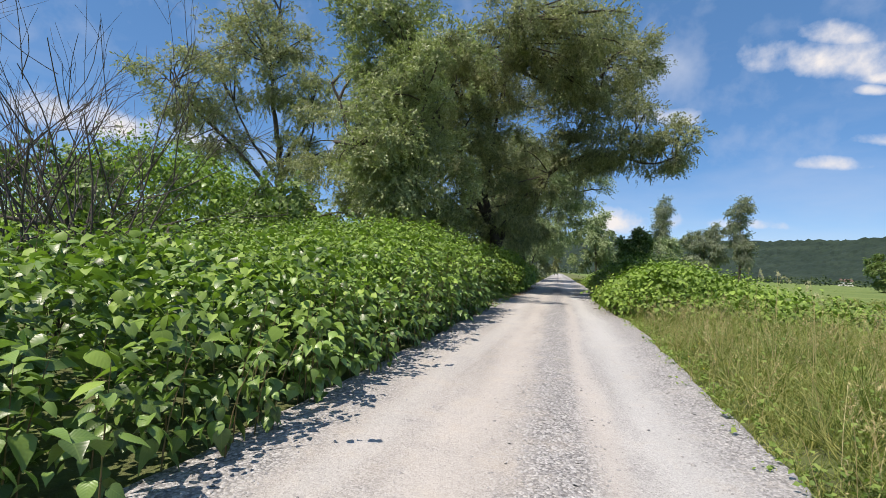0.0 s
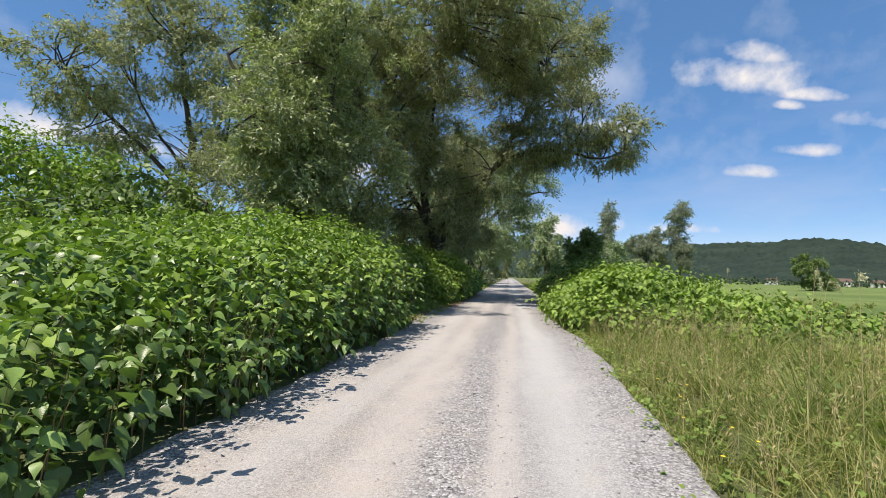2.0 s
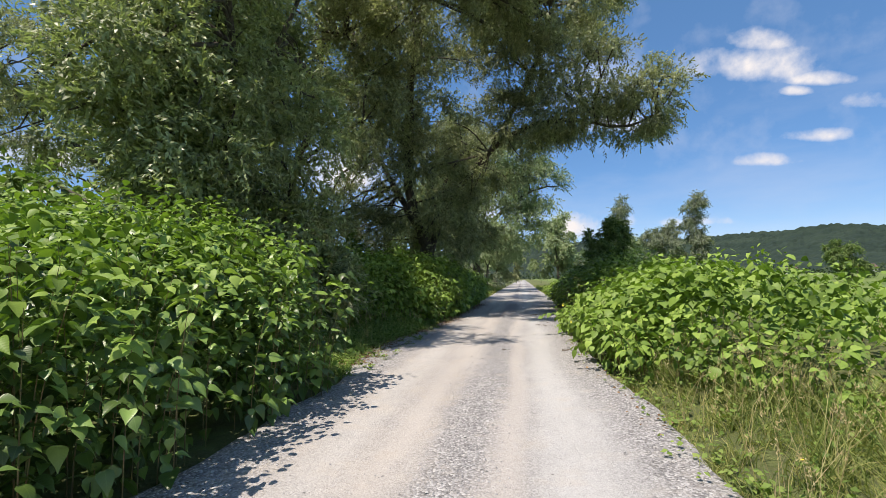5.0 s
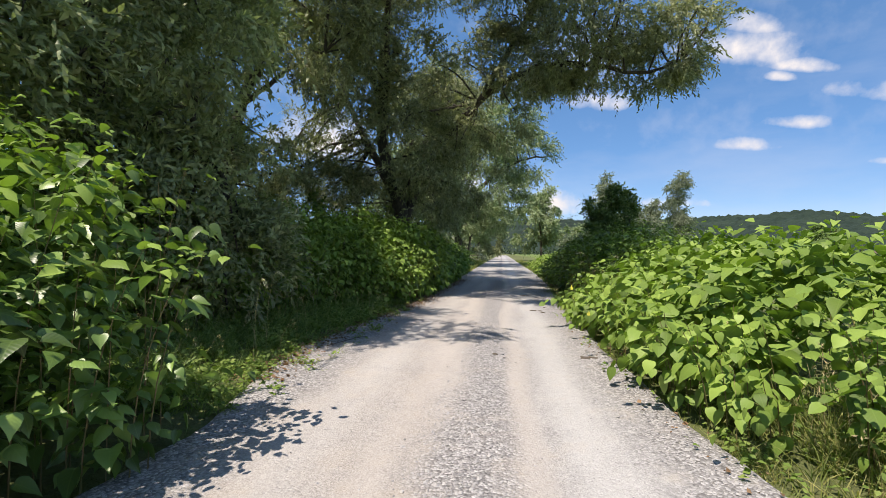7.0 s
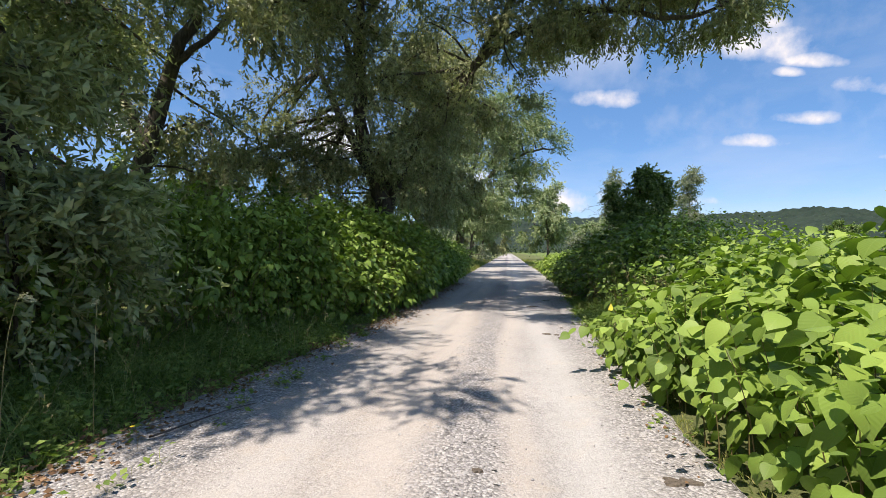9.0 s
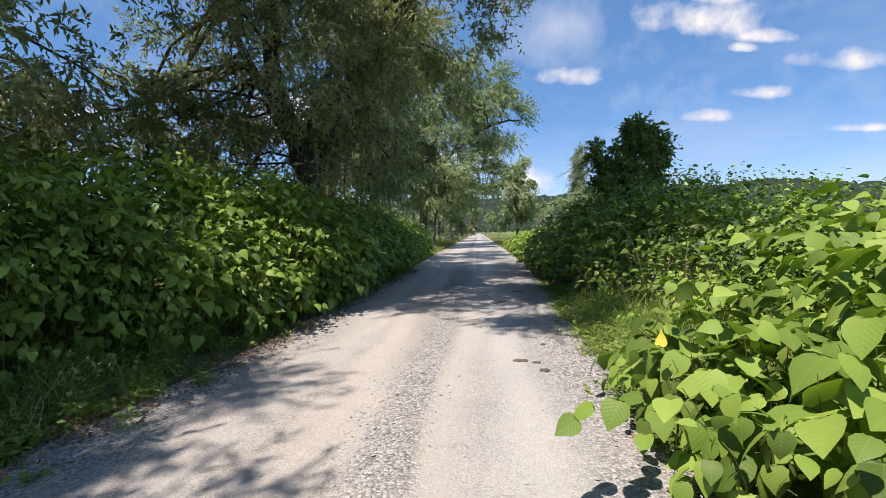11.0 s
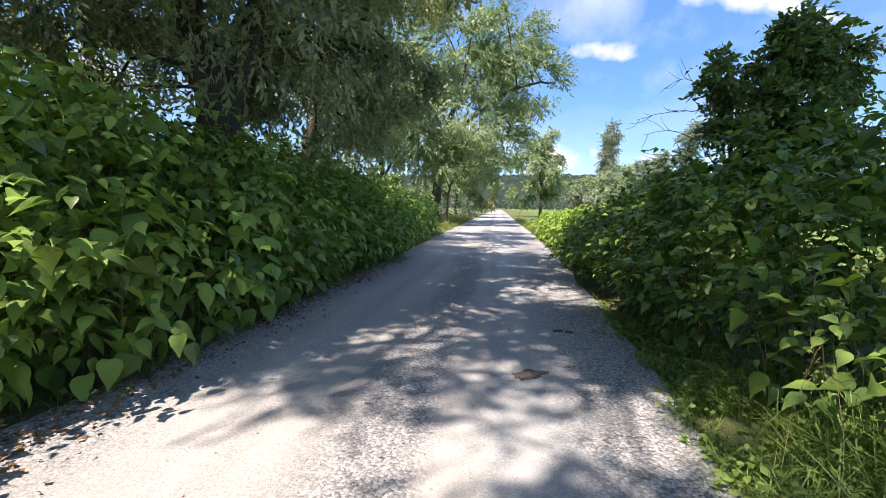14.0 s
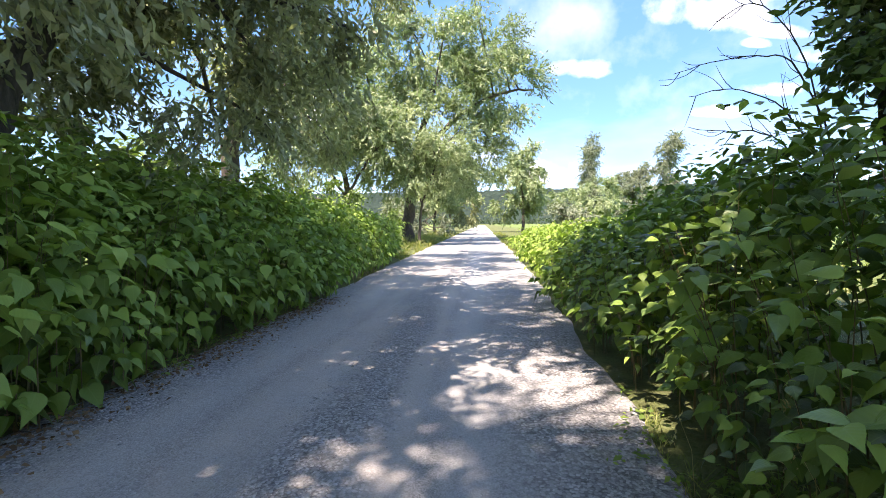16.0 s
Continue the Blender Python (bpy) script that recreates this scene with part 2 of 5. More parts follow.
def ground_material():
    m, nt, bsdf, _ = material("meadow_soil")
    pos = place(nt)
    far = noise_tex(nt, 0.05, 4.0, 0.6, pos)
    near = noise_tex(nt, 3.0, 6.0, 0.65, pos)
    fine = noise_tex(nt, 28.0, 4.0, 0.7, pos)
    grass = ramp(nt, arith(nt, "ADD", arith(nt, "MULTIPLY", far, 0.6), arith(nt, "MULTIPLY", near, 0.4)), ((0.3, (0.075, 0.12, 0.035)), (0.5, (0.135, 0.19, 0.058)), (0.7, (0.22, 0.25, 0.09))))
    soil = ramp(nt, fine, ((0.3, (0.045, 0.04, 0.025)), (0.7, (0.15, 0.125, 0.08))))
    sep = nt.nodes.new("ShaderNodeSeparateXYZ")
    nt.links.new(pos, sep.inputs[0])
    off = arith(nt, "ABSOLUTE", sep.outputs[0])
    edge = nt.nodes.new("ShaderNodeMapRange")
    edge.inputs["From Min"].default_value, edge.inputs["From Max"].default_value = 9.0, 16.0
    nt.links.new(off, edge.inputs["Value"])
    col = blend(nt, edge.outputs[0], blend(nt, near, soil, grass), grass)
    nt.links.new(col, bsdf.inputs["Base Color"])
    bsdf.inputs["Roughness"].default_value = 1.0
    bsdf.inputs["Specular IOR Level"].default_value = 0.1
    bumped(nt, bsdf, arith(nt, "ADD", near, fine), 0.7, 0.06)
    return m


def plain_material(name, stops, scale, rough=0.9, bump=0.4, depth=0.01, island=False):
    m, nt, bsdf, _ = material(name)
    n = noise_tex(nt, scale, 5.0, 0.6, place(nt))
    if island:
        rnd = nt.nodes.new("ShaderNodeNewGeometry").outputs["Random Per Island"]
        fac = arith(nt, "ADD", arith(nt, "MULTIPLY", n, 0.4), arith(nt, "MULTIPLY", rnd, 0.6))
    else:
        fac = n
    nt.links.new(ramp(nt, fac, stops), bsdf.inputs["Base Color"])
    bsdf.inputs["Roughness"].default_value = rough
    bsdf.inputs["Specular IOR Level"].default_value = 0.25
    bumped(nt, bsdf, n, bump, depth)
    return m


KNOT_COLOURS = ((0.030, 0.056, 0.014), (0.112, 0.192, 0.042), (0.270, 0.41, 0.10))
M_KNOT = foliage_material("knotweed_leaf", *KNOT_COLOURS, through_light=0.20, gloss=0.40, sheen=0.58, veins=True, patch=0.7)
# palest copy of the knotweed leaf, with full sun put into its colour
M_KNOT_PALE = foliage_material("pale_lit_knotweed_leaf", (0.09, 0.14, 0.028), (0.215, 0.32, 0.060), (0.38, 0.48, 0.115), through_light=0.25, gloss=0.55, veins=True, patch=0.7)
# lit copy of the knotweed leaf: sunlight and lifted shade put into the colour
M_KNOT_LIT = foliage_material("lit_knotweed_leaf", (0.075, 0.125, 0.026), (0.185, 0.285, 0.055), (0.33, 0.45, 0.10), through_light=0.22, gloss=0.5, veins=True, patch=0.7)
M_KNOT_ONE = foliage_material("knotweed_leaf_single", *KNOT_COLOURS, through_light=0.20, gloss=0.40, sheen=0.58, veins=True, patch=0.7, single=True)
M_WILLOW = foliage_material("willow_leaf", (0.100, 0.115, 0.064), (0.280, 0.304, 0.160), (0.54, 0.57, 0.35), through_light=0.38, gloss=0.42, patch=1.5, glow=(1.2, 1.3, 0.8), sheen=0.34, vary=0.4)
M_WILLOW_GREEN = foliage_material("willow_leaf_green", (0.095, 0.118, 0.052), (0.265, 0.305, 0.135), (0.55, 0.595, 0.325), through_light=0.34, gloss=0.42, patch=1.5, glow=(1.15, 1.35, 0.75), sheen=0.5, vary=0.4)
M_WILLOW_FRESH = foliage_material("willow_leaf_fresh", (0.145, 0.19, 0.090), (0.255, 0.315, 0.155), (0.40, 0.45, 0.25), through_light=0.30, gloss=0.45, patch=0.3, glow=(1.05, 1.3, 0.75), sheen=0.4)
M_ELDER = foliage_material("elder_leaf", (0.06, 0.10, 0.035), (0.14, 0.205, 0.066), (0.28, 0.36, 0.13), through_light=0.28, gloss=0.4, patch=0.9)
# far leaves greyed and blued: the haze of distance put into their colour
M_FAR = foliage_material("hazed_distant_leaf", (0.13, 0.155, 0.115), (0.215, 0.245, 0.175), (0.31, 0.335, 0.24), through_light=0.3, gloss=0.7, patch=0.15)
M_GRASS = foliage_material("grass_blade", (0.085, 0.135, 0.034), (0.220, 0.250, 0.076), (0.48, 0.425, 0.185), through_light=0.33, gloss=0.5, patch=1.1)
M_GRASS_FRESH = foliage_material("fresh_grass_blade", (0.085, 0.145, 0.036), (0.205, 0.295, 0.080), (0.40, 0.46, 0.17), through_light=0.33, gloss=0.45, patch=1.1)
M_WOODS = foliage_material("far_woods_leaf", (0.022, 0.040, 0.022), (0.050, 0.078, 0.040), (0.095, 0.125, 0.062), through_light=0.1, gloss=0.9, patch=0.03)
M_STRAW = foliage_material("grass_seed_head", (0.32, 0.25, 0.13), (0.45, 0.37, 0.20), (0.58, 0.50, 0.30), through_light=0.3, gloss=0.8, patch=0.8)
M_PALE_HEAD = foliage_material("pale_seed_head", (0.42, 0.38, 0.26), (0.56, 0.52, 0.38), (0.70, 0.66, 0.50), through_light=0.35, gloss=0.8, patch=0.8)
M_WEED = foliage_material("verge_weed_leaf", (0.09, 0.15, 0.035), (0.18, 0.265, 0.06), (0.30, 0.37, 0.11), through_light=0.32, gloss=0.55, patch=1.2)
M_LITTER = foliage_material("dry_leaf", (0.10, 0.055, 0.03), (0.20, 0.12, 0.065), (0.33, 0.22, 0.13), through_light=0.1, gloss=0.8, patch=2.0)
M_STEM = plain_material("knotweed_stem", ((0.3, (0.10, 0.12, 0.035)), (0.7, (0.22, 0.14, 0.07))), 9.0, 0.5)
M_TWIG = plain_material("dead_twig", ((0.3, (0.055, 0.045, 0.04)), (0.7, (0.14, 0.12, 0.105))), 12.0)
M_BARK = bark_material("willow_bark", (0.028, 0.022, 0.017), (0.115, 0.095, 0.075))
M_STONE = plain_material("crushed_limestone", ((0.15, (0.21, 0.205, 0.20)), (0.5, (0.33, 0.322, 0.312)), (0.9, (0.46, 0.45, 0.435))), 30.0, 0.9, 0.3, 0.003, island=True)
M_DUNG = plain_material("dried_dung", ((0.3, (0.06, 0.05, 0.04)), (0.7, (0.17, 0.145, 0.115))), 40.0, 0.95, 0.9, 0.01)
M_PETAL = plain_material("yellow_petal", ((0.3, (0.75, 0.52, 0.02)), (0.7, (0.85, 0.66, 0.05))), 30.0, 0.6)
M_YELLOW_LEAF = plain_material("yellowed_leaf", ((0.35, (0.40, 0.42, 0.06)), (0.6, (0.60, 0.54, 0.08)), (0.8, (0.30, 0.36, 0.06))), 14.0, 0.5)
M_ROAD = road_material()
M_GROUND = ground_material()
M_HILL = foliage_material("hill_forest", (0.008, 0.018, 0.013), (0.019, 0.034, 0.024), (0.036, 0.056, 0.036), through_light=0.0, gloss=1.0, patch=0.012)


# ---- mesh building ----
RNG = np.random.default_rng(7)


def mesh_of(name, verts, faces, mat, uv=None, smooth=True):
    """A mesh from arrays. faces: list of (n, k) index arrays."""
    me = bpy.data.meshes.new(name)
    verts = np.asarray(verts, np.float32)
    me.vertices.add(len(verts))
    me.vertices.foreach_set("co", verts.ravel())
    loops = np.concatenate([f.ravel() for f in faces]).astype(np.int32)
    totals = np.concatenate([np.full(len(f), f.shape[1]) for f in faces]).astype(np.int32)
    me.loops.add(len(loops))
    me.loops.foreach_set("vertex_index", loops)
    me.polygons.add(len(totals))
    me.polygons.foreach_set("loop_start", (np.cumsum(totals) - totals).astype(np.int32))
    me.polygons.foreach_set("loop_total", totals)
    me.polygons.foreach_set("use_smooth", np.full(len(totals), smooth))
    if uv is not None:
        layer = me.uv_layers.new(name="leaf")
        layer.data.foreach_set("uv", np.asarray(uv, np.float32)[loops].ravel())
    me.materials.append(mat)
    me.update(calc_edges=True)
    return me


def thing(name, at, label, category, group="", kind=""):
    ob = new(name)
    ob.empty_display_size = 0.2
    ob.location = at
    return tagged(ob, label, category, group, kind)


def part(name, me, parent, label="", kind=""):
    """A mesh in world coordinates, hung under its thing."""
    ob = new(name, me)
    ob.parent = parent
    ob.matrix_parent_inverse = Matrix.Translation(-parent.location) if parent.parent is None else Matrix.Identity(4)
    return tagged(ob, label, "", "", kind)


class Heap:
    """Gathers pieces into one mesh."""

    def __init__(self):
        self.v, self.f, self.uv, self.n = [], {}, [], 0

    def add(self, verts, faces, uv=None):
        self.v.append(np.asarray(verts, np.float32).reshape(-1, 3))
        for f in faces:
            f = np.asarray(f)
            self.f.setdefault(f.shape[1], []).append(f + self.n)
        if uv is not None:
            self.uv.append(uv)
        self.n += len(self.v[-1])

    def mesh(self, name, mat, smooth=True):
        return mesh_of(name, np.concatenate(self.v), [np.concatenate(f) for f in self.f.values()], mat, np.concatenate(self.uv) if self.uv else None, smooth)


def scattered(heap, template, at, turn, size):
    """Copies of a template (verts, faces, uv) at places, turns (n,3,3) and sizes (n,) or (n,3)."""
    tv, tf, tuv = template
    n, k = len(at), len(tv)
    if n == 0:
        return
    size = np.asarray(size, float)
    if size.ndim == 1:
        size = np.repeat(size[:, None], 3, 1)
    v = np.einsum("nij,nkj->nki", turn, tv[None] * size[:, None, :]) + at[:, None, :]
    step = (np.arange(n) * k)[:, None, None]
    heap.add(v.reshape(-1, 3), [(f[None] + step).reshape(-1, f.shape[1]) for f in tf], np.tile(tuv, (n, 1)) if tuv is not None else None)


def turns(ahead, up):
    """Frames whose y axis is ahead and whose z axis lies near up."""
    ahead = ahead / np.linalg.norm(ahead, axis=1, keepdims=True)
    x = np.cross(ahead, up)
    x /= np.linalg.norm(x, axis=1, keepdims=True) + 1e-9
    return np.stack([x, ahead, np.cross(x, ahead)], 2)


def leaf_shape(rows, fold, droop, twist=0.0):
    """A blade folded along its midrib: rows of (along, half width); the first and last are points."""
    v, uv = [(0, 0, 0)], [(0, 0)]
    for y, w in rows[1:-1]:
        z = -droop * y * y
        v += [(-w, y, z + fold * w - twist * w * y), (0, y, z), (w, y, z + fold * w + twist * w * y)]
        uv += [(-w * 2.4, y), (0, y), (w * 2.4, y)]
    y = rows[-1][0]
    v.append((0, y, -droop * y * y))
    uv.append((0, y))
    quads, last, n = [], len(v) - 1, len(rows) - 2
    tris = [(0, 2, 1), (0, 3, 2)]
    for i in range(n - 1):
        a = 1 + 3 * i
        quads += [(a, a + 1, a + 4, a + 3), (a + 1, a + 2, a + 5, a + 4)]
    a = 1 + 3 * (n - 1)
    tris += [(a, a + 1, last), (a + 1, a + 2, last)]
    faces = [np.array(tris)] + ([np.array(quads)] if quads else [])
    return np.array(v, float), faces, np.array(uv, float)


KNOT_ROWS = ((0, 0), (-0.02, 0.20), (0.09, 0.345), (0.28, 0.39), (0.53, 0.29), (0.79, 0.11), (1, 0))
KNOT_NEAR = [leaf_shape(KNOT_ROWS, f, d, w) for f, d, w in ((0.28, 0.34, 0.2), (-0.34, 0.50, -0.25), (0.50, 0.22, -0.15), (-0.10, 0.62, 0.35))]
BROAD_NEAR = [leaf_shape(((0, 0), (-0.06, 0.21), (0.05, 0.37), (0.27, 0.45), (0.53, 0.38), (0.80, 0.17), (1, 0)), f, d, w) for f, d, w in ((0.10, 0.22, 0.1), (-0.14, 0.34, -0.12), (0.22, 0.14, 0.15), (-0.04, 0.45, -0.2))]
KNOT_FAR = [leaf_shape(((0, 0), (0.13, 0.38), (0.56, 0.29), (1, 0)), f, d) for f, d in ((0.35, 0.35), (-0.3, 0.5))]
NARROW = (np.array([(0, 0, 0), (-0.5, 0.45, 0.06), (0.5, 0.45, 0.06), (0, 1, -0.12)], float), [np.array([(0, 2, 1), (1, 2, 3)])], None)


def blade_shape(bend):
    v = []
    for s, w in ((0, 0.5), (0.4, 0.42), (0.75, 0.26)):
        y = bend * s * s
        z = s - 0.35 * bend * s**2
        v += [(-w, y, z), (w, y, z)]
    v.append((0, bend, 1 - 0.35 * bend))
    return np.array(v, float), [np.array([(0, 1, 3, 2), (2, 3, 5, 4)]), np.array([(4, 5, 6)])], None


BLADES = [blade_shape(b) for b in (0.2, 0.45, 0.75, 1.1)]


def tube(heap, points, radii, sides=7, seed=0, rough=0.0):
    """A tapering tube along points."""
    points = np.asarray(points, float)
    ahead = np.gradient(points, axis=0)
    ahead /= np.linalg.norm(ahead, axis=1, keepdims=True) + 1e-9
    ref = np.array([0.31, 0.91, 0.27]) if abs(ahead[0][2]) > 0.6 else np.array([0.1, 0.2, 0.97])
    a = np.cross(ahead, ref)
    a /= np.linalg.norm(a, axis=1, keepdims=True) + 1e-9
    b = np.cross(ahead, a)
    th = np.linspace(0, 2 * np.pi, sides, endpoint=False)
    r = np.asarray(radii, float)[:, None] * np.ones(sides)
    if rough:
        r = r * (1 + rough * np.random.default_rng(seed).normal(0, 1, r.shape))
    v = points[:, None] + r[..., None] * (np.cos(th)[None, :, None] * a[:, None] + np.sin(th)[None, :, None] * b[:, None])
    n, k = len(points), np.arange(sides)
    q = [np.stack([i * sides + k, i * sides + (k + 1) % sides, (i + 1) * sides + (k + 1) % sides, (i + 1) * sides + k], 1) for i in range(n - 1)]
    heap.add(v.reshape(-1, 3), [np.concatenate(q)])


def smooth_line(points, n):
    """A rounded line through points."""
    p = np.asarray(points, float)
    t = np.linspace(0, len(p) - 1, n)
    i = np.clip(t.astype(int), 0, len(p) - 2)
    f = (t - i)[:, None]
    p0, p1, p2, p3 = p[np.clip(i - 1, 0, None)], p[i], p[i + 1], p[np.clip(i + 2, None, len(p) - 1)]
    return 0.5 * (2 * p1 + (p2 - p0) * f + (2 * p0 - 5 * p1 + 4 * p2 - p3) * f**2 + (3 * p1 - p0 - 3 * p2 + p3) * f**3)


def lumps(x, y, scale=1.0, seed=0.0):
    """Smooth uneven values about 0, within about -1 to 1."""
    x, y = np.asarray(x, float) * scale, np.asarray(y, float) * scale
    return (np.sin(1.7 * x + 0.9 * y + seed) + np.sin(-0.8 * x + 1.9 * y + 1.3 + 2 * seed) + 0.7 * np.sin(3.1 * x - 2.3 * y + 2.1 + seed) + 0.5 * np.sin(4.7 * x + 3.9 * y + 0.4)) / 3.2


# ---- ground, road, hills ----
def build_ground():
    rings = np.concatenate([[0], np.geomspace(2.0, 4200, 60)])
    th = np.linspace(0, 2 * np.pi, 96, endpoint=False)
    v = [(0, 15, -0.05)]
    for r in rings[1:]:
        v += [(r * math.cos(a), 15 + r * math.sin(a), -0.05) for a in th]
    n = len(th)
    k = np.arange(n)
    tris = np.stack([np.zeros(n, int), 1 + k, 1 + (k + 1) % n], 1)
    quads = [np.stack([1 + i * n + k, 1 + (i + 1) * n + k, 1 + (i + 1) * n + (k + 1) % n, 1 + i * n + (k + 1) % n], 1) for i in range(len(rings) - 2)]
    me = mesh_of("ground", np.array(v), [tris, np.concatenate(quads)], M_GROUND)
    tagged(new("ground", me), "flat green meadow and bare soil under the verges", "ground", "", "structure")


def road_edge(y, side):
    """The wavering edge of the gravel."""
    y = np.asarray(y, float)
    if side < 0:
        base = np.interp(y, (-10, 15, 18.5, 24, 30, 36, 60, 200), (-2.05, -2.0, -2.65, -2.15, -2.15, -2.0, -2.2, -2.2))
    else:
        base = np.interp(y, (-10, 3, 13, 18, 24, 30, 40, 60, 200), (1.45, 1.55, 2.0, 1.75, 1.85, 2.2, 2.5, 2.7, 2.9))
    return base + 0.09 * lumps(y * 0.9, y * 0.3, 1.0, side)


def road_height(x, y):
    ridge = 0.022 * np.exp(-(((x - 0.12) / 0.28) ** 2)) - 0.016 * np.exp(-(((x + 0.75) / 0.4) ** 2)) - 0.016 * np.exp(-(((x - 0.85) / 0.35) ** 2))
    return ridge + 0.010 * lumps(x, y, 2.3) + 0.004 * lumps(x, y, 9.0, 1.0)


def build_road():
    ys = np.concatenate([np.arange(-12, 50, 0.12), np.geomspace(50, 420, 90)])
    m = 46
    v = []
    for y in ys:
        a, b = road_edge(y, -1) - 0.25, road_edge(y, 1) + 0.25
        x = np.linspace(a, b, m)
        z = road_height(x, y)
        z[0] = z[-1] = -0.08
        v.append(np.stack([x, np.full(m, y), z], 1))
    k = np.arange(m - 1)
    q = [np.stack([i * m + k, i * m + k + 1, (i + 1) * m + k + 1, (i + 1) * m + k], 1) for i in range(len(ys) - 1)]
    me = mesh_of("road", np.concatenate(v), [np.concatenate(q)], M_ROAD)
    tagged(new("road", me), "pale grey crushed limestone farm track with two wheel ruts", "road", "", "structure")


def build_hills():
    for name, dist, prof, depth in (("hill_ridge", 2300.0, ((-80, 2.6), (-50, 3.0), (-25, 3.4), (0, 3.9), (7, 4.05), (15, 3.9), (22, 4.05), (27, 4.1), (31, 4.45), (33, 4.3), (37, 3.4), (45, 3.2), (60, 2.8), (90, 2.2)), 900.0),):
        az = np.linspace(-80, 90, 620)
        rows = 46
        v = []
        for i in range(rows):
            s = i / (rows - 1)
            r = dist - depth * (1 - s)
            top = dist * np.tan(np.radians(np.interp(az, *zip(*prof))))
            z = top * s**1.25 * (1 + 0.022 * lumps(az * 0.37, 4 * s, 1.0)) + (4 + 9.0 * s) * RNG.random(len(az)) - 2
            v.append(np.stack([r * np.sin(np.radians(az)), r * np.cos(np.radians(az)), z], 1))
        n = len(az)
        k = np.arange(n - 1)
        q = [np.stack([i * n + k, i * n + k + 1, (i + 1) * n + k + 1, (i + 1) * n + k], 1) for i in range(rows - 1)]
        me = mesh_of(name, np.concatenate(v), [np.concatenate(q)], M_HILL, smooth=False)
        tagged(new(name, me), "long low wooded hill beyond the meadows", "hill", "", "structure")


build_ground()
build_road()
build_hills()


# ---- knotweed ----
def knotweed(label, inside, top, face, box, per_m2, leaf, lean, singles, near=True, seed=1, low=0.12, leaf_step=0.13, hang=0.34, wide=1.0, cover=0.75, scale=None, mat=None, fine=0.55, pocket=0.42, spray=0.36, blades=None, droop=0.38, lightened_from=0.78):
    """A thicket: stems stand where inside(x, y) holds, as high as top(x, y). face(x, y): metres in from the edge that shows.
    Leaves stand by turns along the stems and along short side shoots near the face; pockets stay open between the shoots."""
    rng = np.random.default_rng(seed)
    x0, x1, y0, y1 = box
    n = int((x1 - x0) * (y1 - y0) * per_m2)
    x, y = rng.uniform(x0, x1, n), rng.uniform(y0, y1, n)
    keep = inside(x, y)
    keep &= (face(x, y) < 2.6) | (rng.random(n) < 0.88)
    keep &= (lumps(x, y, 2.7, seed + 2) > -0.42) | (rng.random(n) < 0.25) | (face(x, y) > 2.6)
    x, y = x[keep], y[keep]
    n = len(x)
    h = top(x, y) * np.where(face(x, y) < 0.9, rng.uniform(0.84, 1.03, n), rng.uniform(0.90, 1.02, n)) + 0.20 * lumps(x, y, 1.9, seed) + 0.15 * lumps(x, y, 4.2, seed + 1)
    h = np.maximum(h, 0.35)
    u = face(x, y)
    tall = rng.random(n) < 0.012
    h[tall] *= 1.08
    phi = rng.uniform(0, 2 * np.pi, n)
    edge = np.exp(-u / 0.5)
    lx = lean[0] * edge + 0.30 * np.cos(phi)
    ly = lean[1] * edge + 0.30 * np.sin(phi)
    K = 6
    s = np.linspace(0, 1, K)
    reach = h * 0.32
    sx = x[:, None] + (lx * reach)[:, None] * s**2
    sy = y[:, None] + (ly * reach)[:, None] * s**2
    sz = h[:, None] * (s - 0.10 * edge[:, None] * s**2)
    root = thing("knotweed_thicket", (float(x.mean()), float(y.mean()), 0), label, "knotweed", "", "stuff")
    stems = Heap()
    r0 = 0.007
    for i in np.nonzero(((u < 0.7) & (rng.random(n) < 0.6)) | tall)[0]:
        tube(stems, np.stack([sx[i], sy[i], sz[i] - 0.05 * (1 - s)], 1), r0 * (1.05 - 0.75 * s), 3)
    part("stems", stems.mesh("stems", M_STEM), root, "green and reddish jointed stems", "stuff")
    # leaves, set by turns along the stem
    m = int(round(max(float(h.max()), 0.5) / leaf_step))
    t = (np.arange(m) + rng.uniform(0, 1, (n, 1))) * leaf_step / h[:, None]
    start = np.where(u < 0.45, low, np.where(u < 1.3, 0.08, np.maximum(1 - cover / h, 0.1)))
    start = np.where(rng.random(n) < 0.14, low, start)
    ok = (t < 1.0) & (t > start[:, None]) & (rng.random((n, m)) < 0.93)
    i, j = np.nonzero(ok)
    t = t[i, j]
    a = phi[i] + np.pi * (j % 2) + rng.normal(0, 0.55, len(i))
    fan = np.where(t > 0.8, 0.35, 0.8)
    ux = np.cos(a) + lean[0] * edge[i] * fan * 1.3
    uy = np.sin(a) + lean[1] * edge[i] * fan * 1.3
    ln = np.hypot(ux, uy) + 1e-6
    ux, uy = ux / ln, uy / ln
    px = x[i] + (lx * reach)[i] * t**2
    py = y[i] + (ly * reach)[i] * t**2
    pz = h[i] * (t - 0.10 * edge[i] * t**2) + 0.02
    hollow = (lumps(px + 3.2 * pz, 1.3 * py - 2.0 * pz, 2.0, seed + 4) < 2 * pocket - 0.95) & (u[i] < 0.5) & (t < 0.95) & (pz > 0.42) & (rng.random(len(i)) < 0.92)
    L = leaf * rng.uniform(0.45, 1.2, len(i)) * np.where(t > 0.9, 0.7, 1.0) * np.interp(u[i], (2.6, 3.6), (1, 0.72)) * (scale(x[i], y[i]) if scale else 1.0)
    shoot = (rng.random(len(i)) < spray) & (u[i] < 1.4) & (t > 0.25) & ~hollow
    keep = ~hollow & ~shoot
